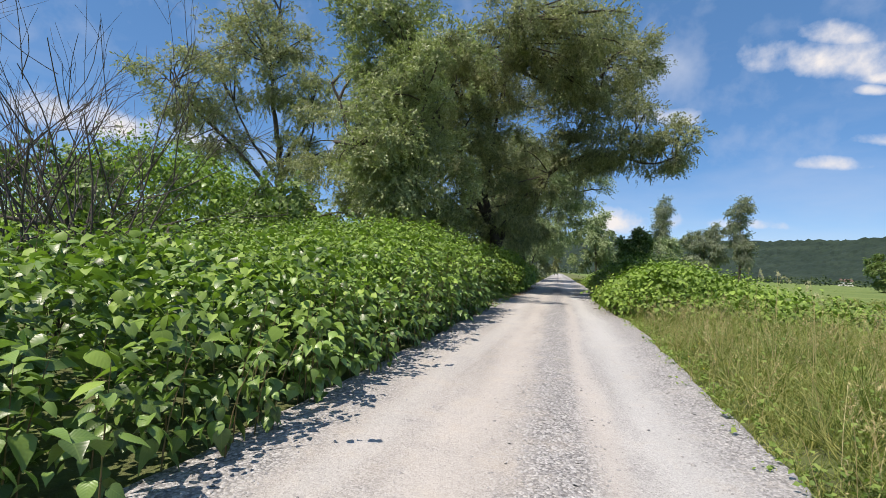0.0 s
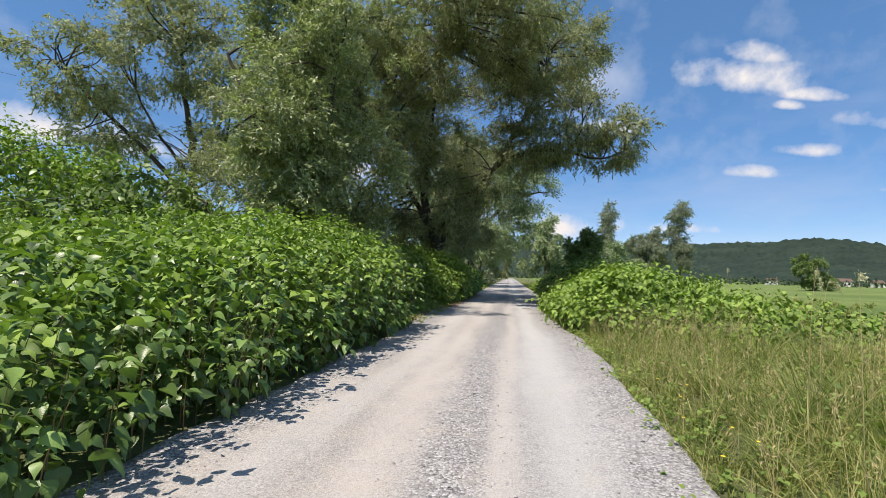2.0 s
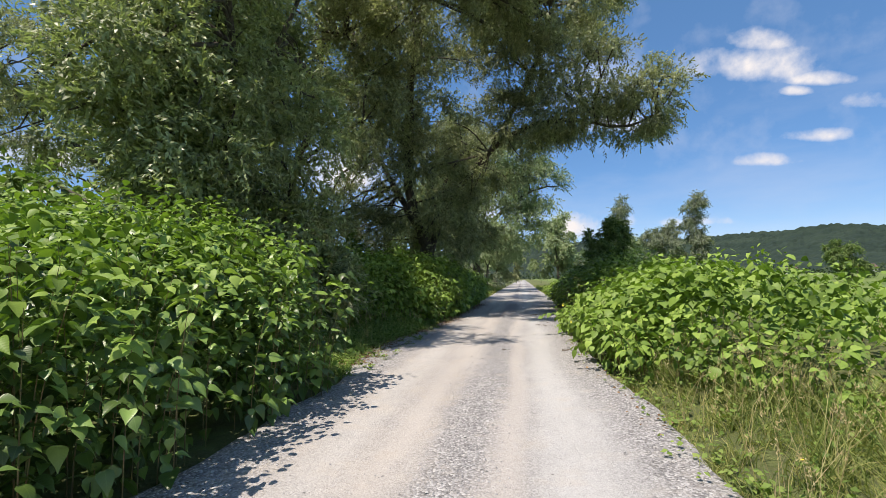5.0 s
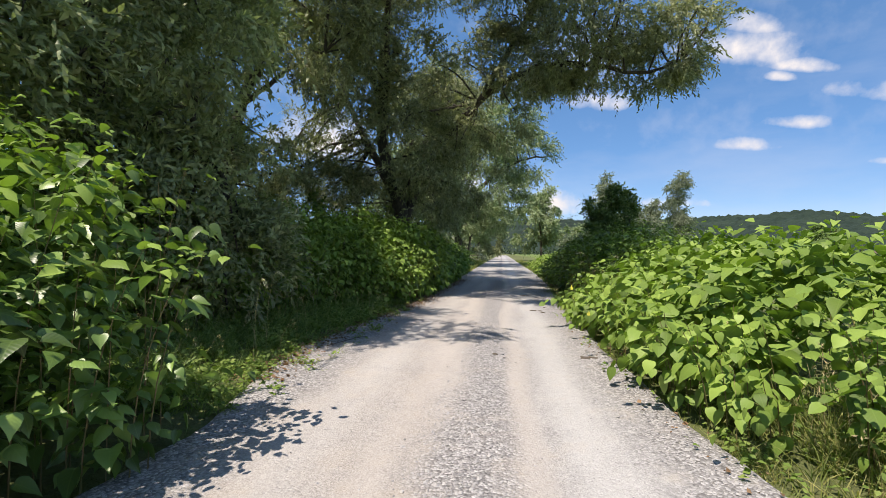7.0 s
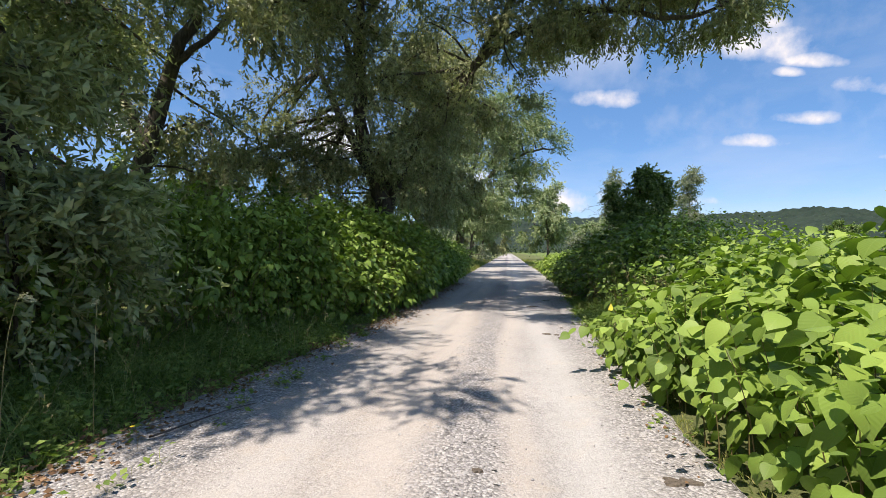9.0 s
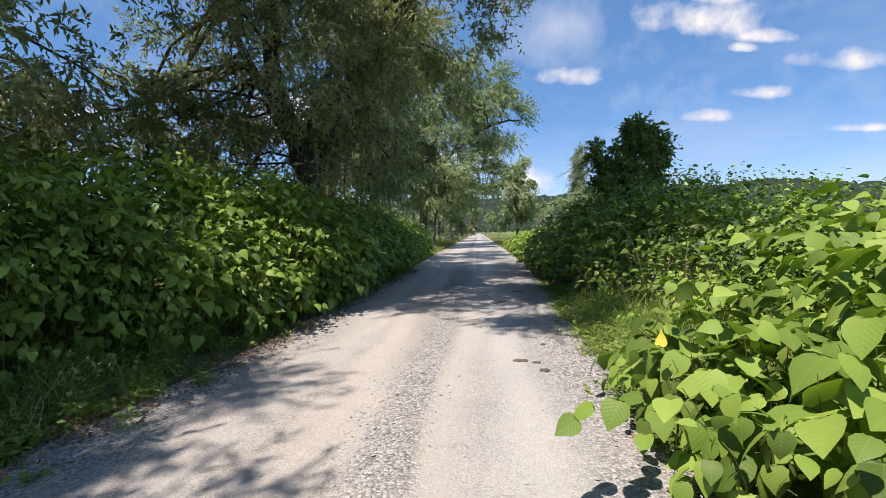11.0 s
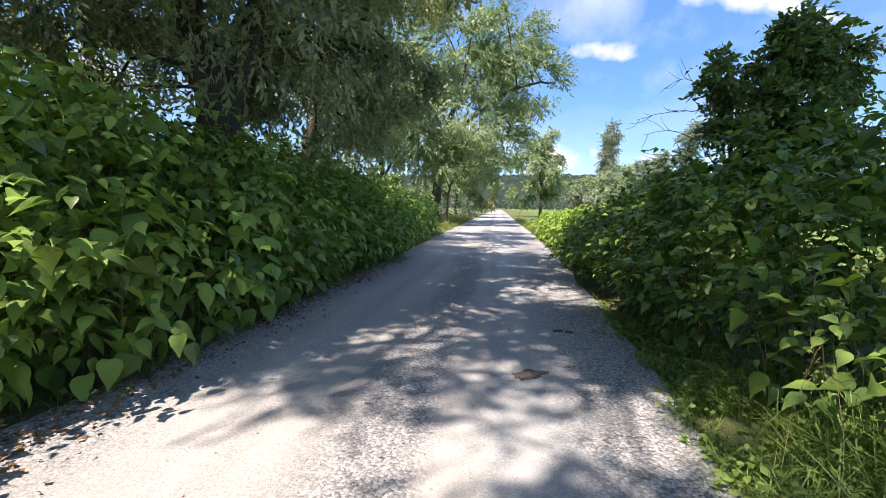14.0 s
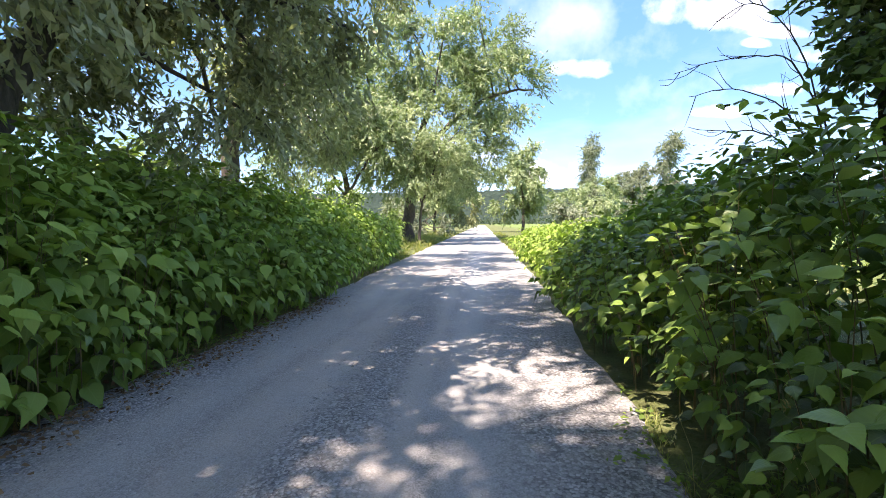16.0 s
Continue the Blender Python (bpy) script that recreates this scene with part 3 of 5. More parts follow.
    at = [np.stack([px + ux * 0.25 * L, py + uy * 0.25 * L, pz], 1)[keep]]
    way2 = [np.stack([ux, uy], 1)[keep]]
    size, ts, us, back = [L[keep]], [t[keep]], [u[i][keep]], [edge[i][keep]]
    # side shoots: five leaves to either hand along an arching twig
    q = np.nonzero(shoot)[0]
    run = rng.uniform(0.24, 0.52, len(q)) * leaf / 0.16
    for k, (f, turn) in enumerate(((0.25, 0.9), (0.45, -0.9), (0.65, 0.75), (0.85, -0.7), (1.0, 0.05))):
        aa = np.arctan2(uy[q], ux[q]) + turn + rng.normal(0, 0.25, len(q))
        spot = np.stack([px[q] + ux[q] * run * f, py[q] + uy[q] * run * f, pz[q] + run * (0.5 * f - 0.55 * f * f)], 1)
        spot[:, 0] += 0.12 * L[q] * np.cos(aa)
        spot[:, 1] += 0.12 * L[q] * np.sin(aa)
        at.append(spot)
        way2.append(np.stack([np.cos(aa), np.sin(aa)], 1))
        size.append(L[q] * (0.92 - 0.06 * k))
        ts.append(t[q])
        us.append(u[i][q])
        back.append(edge[i][q])
    at, way2, L, t, u, edge = (np.concatenate(g) for g in (at, way2, size, ts, us, back))
    n = len(at)
    tilt = rng.normal(droop, 0.30, n) + (droop - 0.23) * edge + hang * edge * (1 - t) ** 1.5 + 0.5 * edge * np.interp(at[:, 2], (0.2, 0.6), (1, 0))
    tilt = np.where(t > 0.95, tilt - 0.35, tilt)
    way = np.stack([way2[:, 0] * np.cos(tilt), way2[:, 1] * np.cos(tilt), -np.sin(tilt)], 1)
    up = rng.normal(0, 0.36, (n, 3)) + (0, 0, 1.0)
    up[:, :2] += 0.45 * way2
    R = turns(way, up)
    tip = at[:, 2] - np.sin(tilt) * L
    at[:, 2] += np.maximum(0.03 - tip, 0)
    shapes = (blades or KNOT_NEAR) + KNOT_FAR
    kind = np.where((u < fine) & near, rng.integers(0, 4, n), rng.integers(4, 6, n))
    # the leaves that hang nearest to the track stand singly
    chosen = np.zeros(n, bool)
    if singles:
        sx0, sx1, sy0, sy1 = singles
        cand = np.nonzero((at[:, 0] > sx0) & (at[:, 0] < sx1) & (at[:, 1] > sy0) & (at[:, 1] < sy1) & (kind < 4))[0]
        chosen[rng.permutation(cand)[:290]] = True
    heap, lit_heap = Heap(), Heap()
    broad = np.stack([L * wide * rng.uniform(0.85, 1.15, n), L, L], 1)
    # upper leaves lighter: young growth, plus sun on the tops put into the colour
    lightened = (t > lightened_from) & (rng.random(n) < 0.75) & (mat is None)
    for c, shape in enumerate(shapes):
        for pile, which in ((heap, ~lightened), (lit_heap, lightened)):
            sel = (kind == c) & ~chosen & which
            scattered(pile, shape, at[sel], R[sel], broad[sel])
    part("foliage", heap.mesh("foliage", mat or M_KNOT), root, "dense broad pointed green leaves", "stuff")
    if mat is None:
        part("young_foliage", lit_heap.mesh("young_foliage", M_KNOT_LIT), root, "lighter yellow-green upper leaves, young and painted sunlit", "stuff")
    if singles:
        for c in np.nonzero(chosen)[0]:
            ob = new("leaf", (BROAD_SINGLE if blades else KNOT_SINGLE)[kind[c]])
            ob.parent = root
            ob.matrix_parent_inverse = Matrix.Translation(-root.location)
            ob.matrix_basis = Matrix.Translation(at[c]) @ Matrix([list(r) for r in R[c]]).to_4x4() @ Matrix.Diagonal((float(L[c]) * wide, float(L[c]), float(L[c]), 1.0))
    return root


KNOT_SINGLE = [mesh_of("leaf", v, f, M_KNOT_ONE, uv) for v, f, uv in KNOT_NEAR]
BROAD_SINGLE = [mesh_of("leaf", v, f, M_KNOT_LIT, uv) for v, f, uv in BROAD_NEAR]


def l1_top(x, y):
    u = np.maximum(-1.75 - x, 0)
    ridge = np.interp(y, (-4, 1.8, 3.6, 5.7, 8, 9.5, 11, 14, 16.5), (1.10, 1.25, 1.40, 1.53, 1.82, 2.0, 2.25, 2.56, 2.55))
    return ridge * np.interp(u, (0, 0.2, 0.35, 0.65, 1.1, 1.5, 2.3, 6.5), (0.45, 0.62, 0.69, 0.80, 0.91, 1.0, 1.13, 1.15))


def l1_in(x, y):
    return (x < -2.04 + 0.14 * lumps(y, y * 0.3, 1.4) + 0.09 * lumps(y, y, 3.1)) & (y < 15.15 - 0.5 * np.maximum(x + 2.6, 0) + 0.15 * lumps(x, x, 2.0)) & (x > -8.4 + 0.8 * lumps(y, y * 0.4, 0.9))


knotweed("tall green knotweed hedge overhanging the gravel track", l1_in, l1_top, lambda x, y: np.minimum(-1.98 - x, np.maximum(15.7 - y, 0)),
         (-9.4, -1.8, -3.0, 16.8), 34, 0.158, (0.60, 0.1), (-2.6, -1.2, 0.5, 8.0), seed=3, leaf_step=0.115, low=0.03, cover=1.25, fine=0.62, droop=0.20, hang=0.22)


def mound_top(x, y):
    a, b = (x + 16.0) / 5.6, (y - 14.6) / np.where(y > 14.6, 9.0, 4.2)
    return 6.1 * np.sqrt(np.maximum(1 - a * a - b * b, 0)) + 0.45 * lumps(x, y, 0.9, 2.0)


knotweed("high rounded knotweed mound behind the hedge", lambda x, y: mound_top(x, y) > 0.9, mound_top, lambda x, y: 3.0 + 0 * x,
         (-22, -10.2, 10, 23.5), 30, 0.215, (0.3, -0.3), None, near=False, seed=4, leaf_step=0.16, cover=1.3, low=0.75)

def back_edge(y):
    return np.interp(y, (16, 20.5, 23.2, 25), (-4.6, -4.5, -3.5, -3.0))


# the lit leaf copy brightens the shade under the willows
knotweed("shaded dark green knotweed under the willows", lambda x, y: (x < back_edge(y) + 0.25 * lumps(y, x, 1.1)) & (y > 16.4),
         lambda x, y: np.interp(back_edge(y) - x, (0, 0.8, 2.5), (1.7, 2.5, 3.0)), lambda x, y: back_edge(y) - x,
         (-9.0, -3.0, 16.4, 24.8), 30, 0.165, (1.0, -0.2), None, near=False, seed=5, cover=1.7, mat=M_KNOT_LIT)


def l2_edge(y):
    return np.interp(y, (23, 25.0, 26, 27.2, 28.5, 30, 33, 37), (-3.9, -2.3, -2.2, -2.05, -1.9, -1.95, -2.15, -2.1))


def l2_top(x, y):
    u = np.maximum(l2_edge(y) + 0.15 - x, 0)
    ridge = np.interp(y, (23.2, 25.5, 27.5, 29, 33, 37, 44, 52), (2.3, 2.95, 2.8, 2.6, 2.5, 2.4, 2.2, 1.6))
    tall = ridge * np.interp(u, (0, 0.25, 0.6, 1.2, 3.0), (0.58, 0.68, 0.80, 1.0, 1.03))
    # a lower apron stands before the hedge's near end
    apron = np.interp(u, (0, 0.4, 0.8, 1.3, 1.9), (1.15, 1.45, 1.85, 2.35, 2.9))
    return tall + (np.minimum(apron, tall) - tall) * np.interp(y, (26.0, 27.4), (1, 0))


def l2_in(x, y):
    return (x < l2_edge(y) + 0.12 * lumps(y, y * 0.3, 1.4) + 0.08 * lumps(y, y, 3.1)) & (x > -6.0)


# lit leaf copy again, to lift this hedge out of the willow's shade
knotweed("lush green knotweed hedge beside the shaded track", l2_in, l2_top, lambda x, y: l2_edge(y) - x,
         (-5.2, -1.7, 23.0, 37.5), 30, 0.21, (0.8, -0.15), (-2.6, -1.0, 24.0, 31.0), seed=8, leaf_step=0.115, cover=0.9, low=0.05, hang=0.32, fine=0.65, pocket=0.34, mat=M_KNOT_LIT, droop=0.26)
knotweed("green knotweed hedge farther along the track", lambda x, y: (x < -2.0 - np.maximum(y - 42, 0) * 0.12), l2_top, lambda x, y: -2.0 - x,
         (-4.5, -1.9, 37.3, 52), 20, 0.19, (1.1, 0), None, near=False, seed=9, mat=M_KNOT_LIT)


def r1_edge(y):
    return 1.95 + np.maximum(16.0 - y, 0) * 0.62


def r1_top(x, y):
    u = np.maximum(x - r1_edge(y), 0)
    return np.interp(u, (0, 0.5, 1.5, 3.0, 4.4, 5.9, 7.0), (0.85, 1.2, 1.82, 1.85, 1.4, 0.85, 0.6)) * np.interp(y - 0.25 * np.maximum(x - 4, 0), (11.8, 16, 20, 22.6), (0.5, 1.0, 1.0, 0.85))


# the clump's sunlight is painted in through the lit leaf copy
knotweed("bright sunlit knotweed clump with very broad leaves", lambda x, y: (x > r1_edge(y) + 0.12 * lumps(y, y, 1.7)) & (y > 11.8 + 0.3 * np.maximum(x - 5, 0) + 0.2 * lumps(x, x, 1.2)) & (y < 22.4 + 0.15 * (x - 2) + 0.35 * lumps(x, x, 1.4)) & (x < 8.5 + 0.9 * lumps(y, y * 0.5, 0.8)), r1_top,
         lambda x, y: np.minimum(x - r1_edge(y), np.maximum(y - 11.8, 0)), (1.8, 9.5, 11.5, 23.2), 29, 0.195, (-0.9, -0.5), (1.2, 3.0, 15.5, 22.5), seed=12, leaf_step=0.125, hang=0.12, wide=1.0, pocket=0.08, spray=0.22, blades=BROAD_NEAR, mat=M_KNOT_LIT, scale=lambda x, y: np.interp(y, (12.0, 15.0, 17.0), (0.62, 0.72, 1.0)), fine=1.9)


def r2_edge(y):
    return np.interp(y, (23, 26.3, 27.4, 30, 33, 36, 40, 56), (4.2, 3.25, 2.7, 2.6, 2.55, 2.55, 2.75, 3.1))


def r2_top(x, y):
    u = np.maximum(x - r2_edge(y), 0)
    ridge = np.interp(y, (23, 26.5, 28, 31, 36, 40, 56), (1.75, 2.05, 2.45, 2.85, 1.95, 1.7, 1.4))
    return ridge * np.interp(u, (0, 0.25, 0.5, 1.0, 1.8, 4.0), (0.42, 0.56, 0.68, 0.90, 1.0, 1.0))


# lighter leaves start low here, lifting the hedge's shade by colour
knotweed("dark green knotweed hedge round an elder bush", lambda x, y: x > r2_edge(y) + 0.10 * lumps(y, y, 1.5), r2_top, lambda x, y: x - r2_edge(y),
         (2.1, 7.2, 23.0, 37.0), 31, 0.162, (-0.7, -0.2), (1.5, 3.4, 26.5, 32.5), seed=15, leaf_step=0.115, cover=1.1, fine=0.6, droop=0.16, hang=0.1, lightened_from=0.30)
# full sun on this low hedge is painted in by the pale leaf copy
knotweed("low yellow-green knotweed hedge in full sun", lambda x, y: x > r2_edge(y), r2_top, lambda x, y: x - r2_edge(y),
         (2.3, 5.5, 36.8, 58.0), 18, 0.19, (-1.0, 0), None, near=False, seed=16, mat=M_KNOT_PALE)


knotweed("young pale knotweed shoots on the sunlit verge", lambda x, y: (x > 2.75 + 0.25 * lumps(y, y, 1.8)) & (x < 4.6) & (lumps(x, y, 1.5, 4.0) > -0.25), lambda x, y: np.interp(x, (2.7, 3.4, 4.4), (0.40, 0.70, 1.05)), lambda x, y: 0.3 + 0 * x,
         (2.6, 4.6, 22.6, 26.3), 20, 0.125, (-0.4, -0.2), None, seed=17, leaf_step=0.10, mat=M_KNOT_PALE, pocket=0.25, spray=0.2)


# ---- trees ----
def tree(label, base, limbs, lobes, sprays, leaf, mat, category="willow", name="willow_tree", seed=1, trunk_r=0.35, twigs=3, clump=0.55, droop=0.55, per=12, group="", shell=0.62, ratio=None):
    """limbs: lines of points with a radius at each end; lobes: (centre, radii, share). Leaves hang in sprays, sprays in clumps."""
    rng = np.random.default_rng(seed)
    root = thing(name, base, label, category, group)
    wood = Heap()
    tips = []
    for pts, ra, rb in limbs:
        n = 4 * len(pts)
        line = smooth_line(pts, n)
        line[1:-1] += rng.normal(0, min(0.35 * rb + 0.02, 0.08), (n - 2, 3))
        tube(wood, line, np.linspace(ra, rb, n), 10 if ra > 0.15 else 6, seed, 0.05 if ra > 0.15 else 0.0)
        tips.append(line)
    heap = Heap()
    total = sum(l[2] for l in lobes)
    wood_pts = np.concatenate([t[len(t) // 3:] for t in tips])
    for centre, radii, share in lobes:
        centre, radii = np.array(centre, float), np.array(radii, float)
        count = int(sprays * share / total)
        k = max(6, int(count / 34))
        d = rng.normal(0, 1, (k, 3))
        d /= np.linalg.norm(d, axis=1, keepdims=True)
        rad = shell + (1 - shell) * rng.random(k) ** 0.7
        rad *= 1 + 0.20 * lumps(d[:, 0] * 3 + d[:, 2] * 2, d[:, 1] * 3 - d[:, 2], 1.0, seed)
        cc = centre + d * radii * rad[:, None]
        # branches to some of the clumps
        for c in cc[rng.permutation(k)[: max(2, int(k * twigs / 10))]]:
            near = wood_pts[np.argmin(((wood_pts - c) ** 2).sum(1))]
            mid = (near + c) / 2 + rng.normal(0, 0.12, 3) * np.linalg.norm(c - near) + (0, 0, 0.10 * np.linalg.norm(c - near))
            far = c + (c - near) * 0.12 - (0, 0, 0.2)
            reach = np.linalg.norm(c - near)
            tube(wood, smooth_line([near, mid, c, far], 8), np.linspace(min(0.02 + 0.014 * reach, 0.10), 0.008, 8), 5)
        which = rng.integers(0, k, count)
        spread = clump * (0.6 + 0.4 * radii.mean() / 3)
        p = cc[which] + rng.normal(0, 1, (count, 3)) * (spread, spread, spread * 0.62)
        out = (p - centre) / radii
        out /= np.linalg.norm(out, axis=1, keepdims=True) + 1e-6
        axis = out * 0.8 + rng.normal(0, 0.55, (count, 3)) + (0, 0, -droop)
        axis /= np.linalg.norm(axis, axis=1, keepdims=True)
        span = leaf * rng.uniform(1.6, 4.2, count)
        s = (np.arange(per) + 0.5) / per
        at = p[:, None] + axis[:, None] * (s[None, :, None] * span[:, None, None]) + np.stack([0 * s, 0 * s, -0.25 * s**2], 1)[None] * span[:, None, None]
        at = at.reshape(-1, 3)
        way = np.repeat(axis, per, 0) * 0.8 + rng.normal(0, 0.50, (count * per, 3)) + (0, 0, -0.35 * droop)
        face = rng.normal(0, 0.6, (count, 3)) + (0, 0, 0.7) + out * 0.9
        up = np.repeat(face, per, 0) + rng.normal(0, 0.32, (count * per, 3))
        size = leaf * rng.uniform(0.7, 1.25, count * per)
        scattered(heap, NARROW, at, turns(way, up), np.stack([size * (ratio or LEAF_RATIO[name]), size, size], 1))
    part("trunk", wood.mesh("trunk", M_BARK), root, "dark furrowed bark")
    part("crown", heap.mesh("crown", mat, smooth=False), root, "", "stuff")
    return root


LEAF_RATIO = {"willow_tree": 0.34, "elder_bush": 0.6, "broadleaf_tree": 0.6, "shrub": 0.5, "poplar_tree": 0.6}

# the great willow whose limb reaches over the track
tree("great grey-green willow with a limb over the track", (-4.4, 32.2, 0),
     [([(-4.4, 32.2, -0.2), (-4.2, 31.9, 1.5), (-4.1, 31.6, 3.0), (-4.7, 31.6, 5.0), (-5.2, 31.8, 8.0), (-4.8, 31.5, 12.5)], 0.46, 0.14),
      ([(-4.1, 31.7, 2.6), (-3.0, 31.5, 5.2), (-0.65, 30.7, 7.8), (1.4, 29.6, 8.6), (3.2, 28.8, 8.4), (5.2, 28.4, 7.9), (6.4, 28.2, 8.2)], 0.2, 0.03),
      ([(-0.65, 30.7, 7.8), (0.8, 30.3, 10.2), (2.2, 29.8, 12.8), (2.6, 29.6, 14.5)], 0.15, 0.04),
      ([(-4.9, 31.7, 7.0), (-5.4, 29.0, 10.2), (-6.4, 26.4, 12.2)], 0.14, 0.04), ([(-4.9, 31.7, 7.0), (-4.0, 28.6, 10.6), (-3.0, 25.2, 12.8), (-2.4, 22.0, 13.6)], 0.15, 0.04), ([(-4.6, 31.6, 4.4), (-6.2, 32.4, 7.0), (-7.6, 33.6, 9.6)], 0.22, 0.06),
      ([(-4.4, 32.4, 2.2), (-4.6, 33.4, 4.0), (-3.8, 35.0, 7.0), (-2.6, 36.0, 9.5)], 0.22, 0.05)],
     # high lobes at y 21 to 27, mostly out of view, added for shade
     [((-4.5, 30.0, 14.0), (2.6, 2.4, 2.4), 0.6), ((1.1, 23.0, 13.4), (1.7, 2.6, 1.2), 0.85), ((0.2, 24.8, 11.8), (1.6, 1.4, 1.0), 0.55), ((-3.3, 25.2, 11.6), (1.5, 1.4, 1.0), 0.55), ((-5.6, 34.2, 4.2), (1.3, 1.4, 1.3), 0.4), ((-6.2, 31.0, 4.4), (1.3, 1.3, 1.3), 0.35), ((-7.6, 32.6, 5.0), (1.4, 1.4, 1.6), 0.3), ((-7.4, 30.0, 11.4), (2.0, 2.0, 1.8), 0.5), ((-9.6, 30.6, 5.4), (1.8, 2.0, 1.8), 0.4), ((-6.4, 29.0, 11.5), (2.4, 2.2, 2.6), 0.8), ((-5.9, 26.2, 12.8), (2.2, 2.0, 1.6), 0.55), ((-7.8, 25.6, 13.4), (2.0, 2.0, 1.8), 0.55), ((-9.6, 34.0, 6.0), (1.6, 1.8, 2.6), 0.5), ((2.6, 28.6, 8.7), (2.6, 2.0, 1.1), 0.6), ((5.3, 28.3, 8.1), (1.4, 1.4, 0.8), 0.3), ((0.4, 29.2, 11.8), (2.0, 2.0, 2.2), 0.7), ((0.6, 29.6, 8.8), (1.6, 1.5, 1.5), 0.4), ((4.2, 28.4, 14.4), (1.5, 1.8, 1.9), 0.5),
      ((3.6, 28.4, 10.0), (3.2, 3.0, 2.3), 1.4), ((2.0, 28.6, 13.6), (3.4, 3.0, 3.4), 1.7), ((-1.4, 29.6, 15.6), (3.4, 3.4, 3.6), 1.1), ((-6.0, 30.2, 5.4), (1.5, 1.8, 2.4), 0.32), ((-2.3, 30.4, 5.2), (1.5, 1.8, 2.4), 0.46),
      ((-2.2, 29.2, 9.8), (2.6, 2.6, 3.2), 0.75), ((-3.6, 29.6, 6.4), (2.0, 2.2, 2.6), 0.5), ((-0.6, 33.6, 9.5), (3.2, 3.0, 3.4), 0.42), ((-0.5, 31.0, 6.6), (1.6, 1.7, 2.1), 0.28),
      ((-5.8, 33.0, 11.0), (3.6, 3.6, 4.5), 0.82), ((-2.2, 37.0, 9.0), (2.6, 3.2, 3.0), 0.5), ((-4.0, 37.0, 5.0), (2.0, 3.0, 2.6), 0.55), ((6.1, 28.0, 9.0), (1.5, 1.6, 1.3), 0.45),
      ((-2.5, 21.4, 13.2), (1.7, 1.6, 1.4), 0.55), ((-5.2, 22.7, 12.6), (1.3, 1.1, 1.0), 0.4), ((-1.0, 23.8, 13.4), (1.7, 1.8, 1.4), 0.9), ((-4.0, 24.2, 13.2), (1.7, 1.7, 1.4), 0.66), ((-1.6, 34.6, 6.4), (1.8, 2.0, 2.0), 0.6), ((-4.2, 30.8, 8.2), (2.0, 2.0, 2.4), 0.42), ((-3.0, 34.5, 5.0), (2.2, 2.2, 2.6), 0.9), ((-5.6, 35.0, 6.8), (2.4, 2.4, 3.0), 0.6), ((-8.4, 33.0, 8.6), (2.0, 2.2, 2.2), 0.25), ((1.4, 26.4, 12.2), (1.8, 1.6, 1.2), 0.4)],
     32500, 0.152, M_WILLOW, seed=21, droop=0.35, clump=0.33, shell=0.48, per=10, ratio=0.36)

# the willow in front of it
tree("full round willow behind the knotweed hedge", (-7.6, 19.8, 0),
     [([(-7.6, 19.8, -0.2), (-7.4, 19.4, 2.5), (-7.0, 19.0, 5.5), (-6.8, 18.8, 9.0), (-6.9, 19.0, 13.0)], 0.36, 0.09),
      ([(-7.3, 19.3, 3.0), (-5.8, 17.8, 5.5), (-5.0, 16.4, 8.0)], 0.16, 0.05), ([(-7.0, 19.0, 5.0), (-5.4, 19.2, 8.0), (-4.4, 18.8, 9.6)], 0.10, 0.03),
      ([(-7.4, 19.4, 2.6), (-6.0, 19.3, 4.0), (-4.9, 19.1, 3.2)], 0.09, 0.03), ([(-7.2, 19.2, 4.0), (-9.2, 19.0, 7.0), (-10.2, 18.6, 9.5)], 0.15, 0.05)],
     [((-6.3, 15.5, 5.7), (1.2, 1.1, 1.3), 0.35), ((-6.1, 16.6, 7.6), (1.5, 1.6, 2.4), 0.6), ((-4.2, 16.3, 8.8), (1.5, 1.3, 1.6), 0.22), ((-7.0, 17.6, 11.0), (1.7, 1.8, 2.8), 0.85), ((-8.4, 18.5, 13.2), (1.7, 1.9, 2.6), 0.65),
      ((-8.2, 20.2, 9.6), (1.9, 2.4, 3.4), 0.85), ((-8.4, 20.8, 5.5), (2.0, 2.6, 2.8), 0.8), ((-5.6, 15.9, 4.2), (1.0, 1.0, 1.2), 0.25), ((-5.0, 19.2, 2.4), (1.0, 1.2, 1.3), 0.45), ((-4.5, 19.4, 1.4), (0.8, 1.0, 0.8), 0.3), ((-5.6, 18.2, 2.2), (0.9, 0.9, 1.4), 0.4), ((-6.4, 18.4, 4.2), (1.2, 1.2, 1.6), 0.4), ((-6.3, 16.6, 4.5), (1.3, 1.2, 1.4), 0.45), ((-4.5, 17.9, 5.2), (1.1, 1.1, 1.5), 0.3), ((-6.0, 19.6, 7.4), (1.6, 1.5, 2.0), 0.5), ((-9.0, 23.4, 7.0), (2.2, 2.4, 3.2), 0.8), ((-6.8, 23.2, 8.8), (1.6, 1.4, 1.6), 0.35)],
     16000, 0.148, M_WILLOW_GREEN, seed=22, droop=0.1, clump=0.34, shell=0.62, per=11, ratio=0.34)

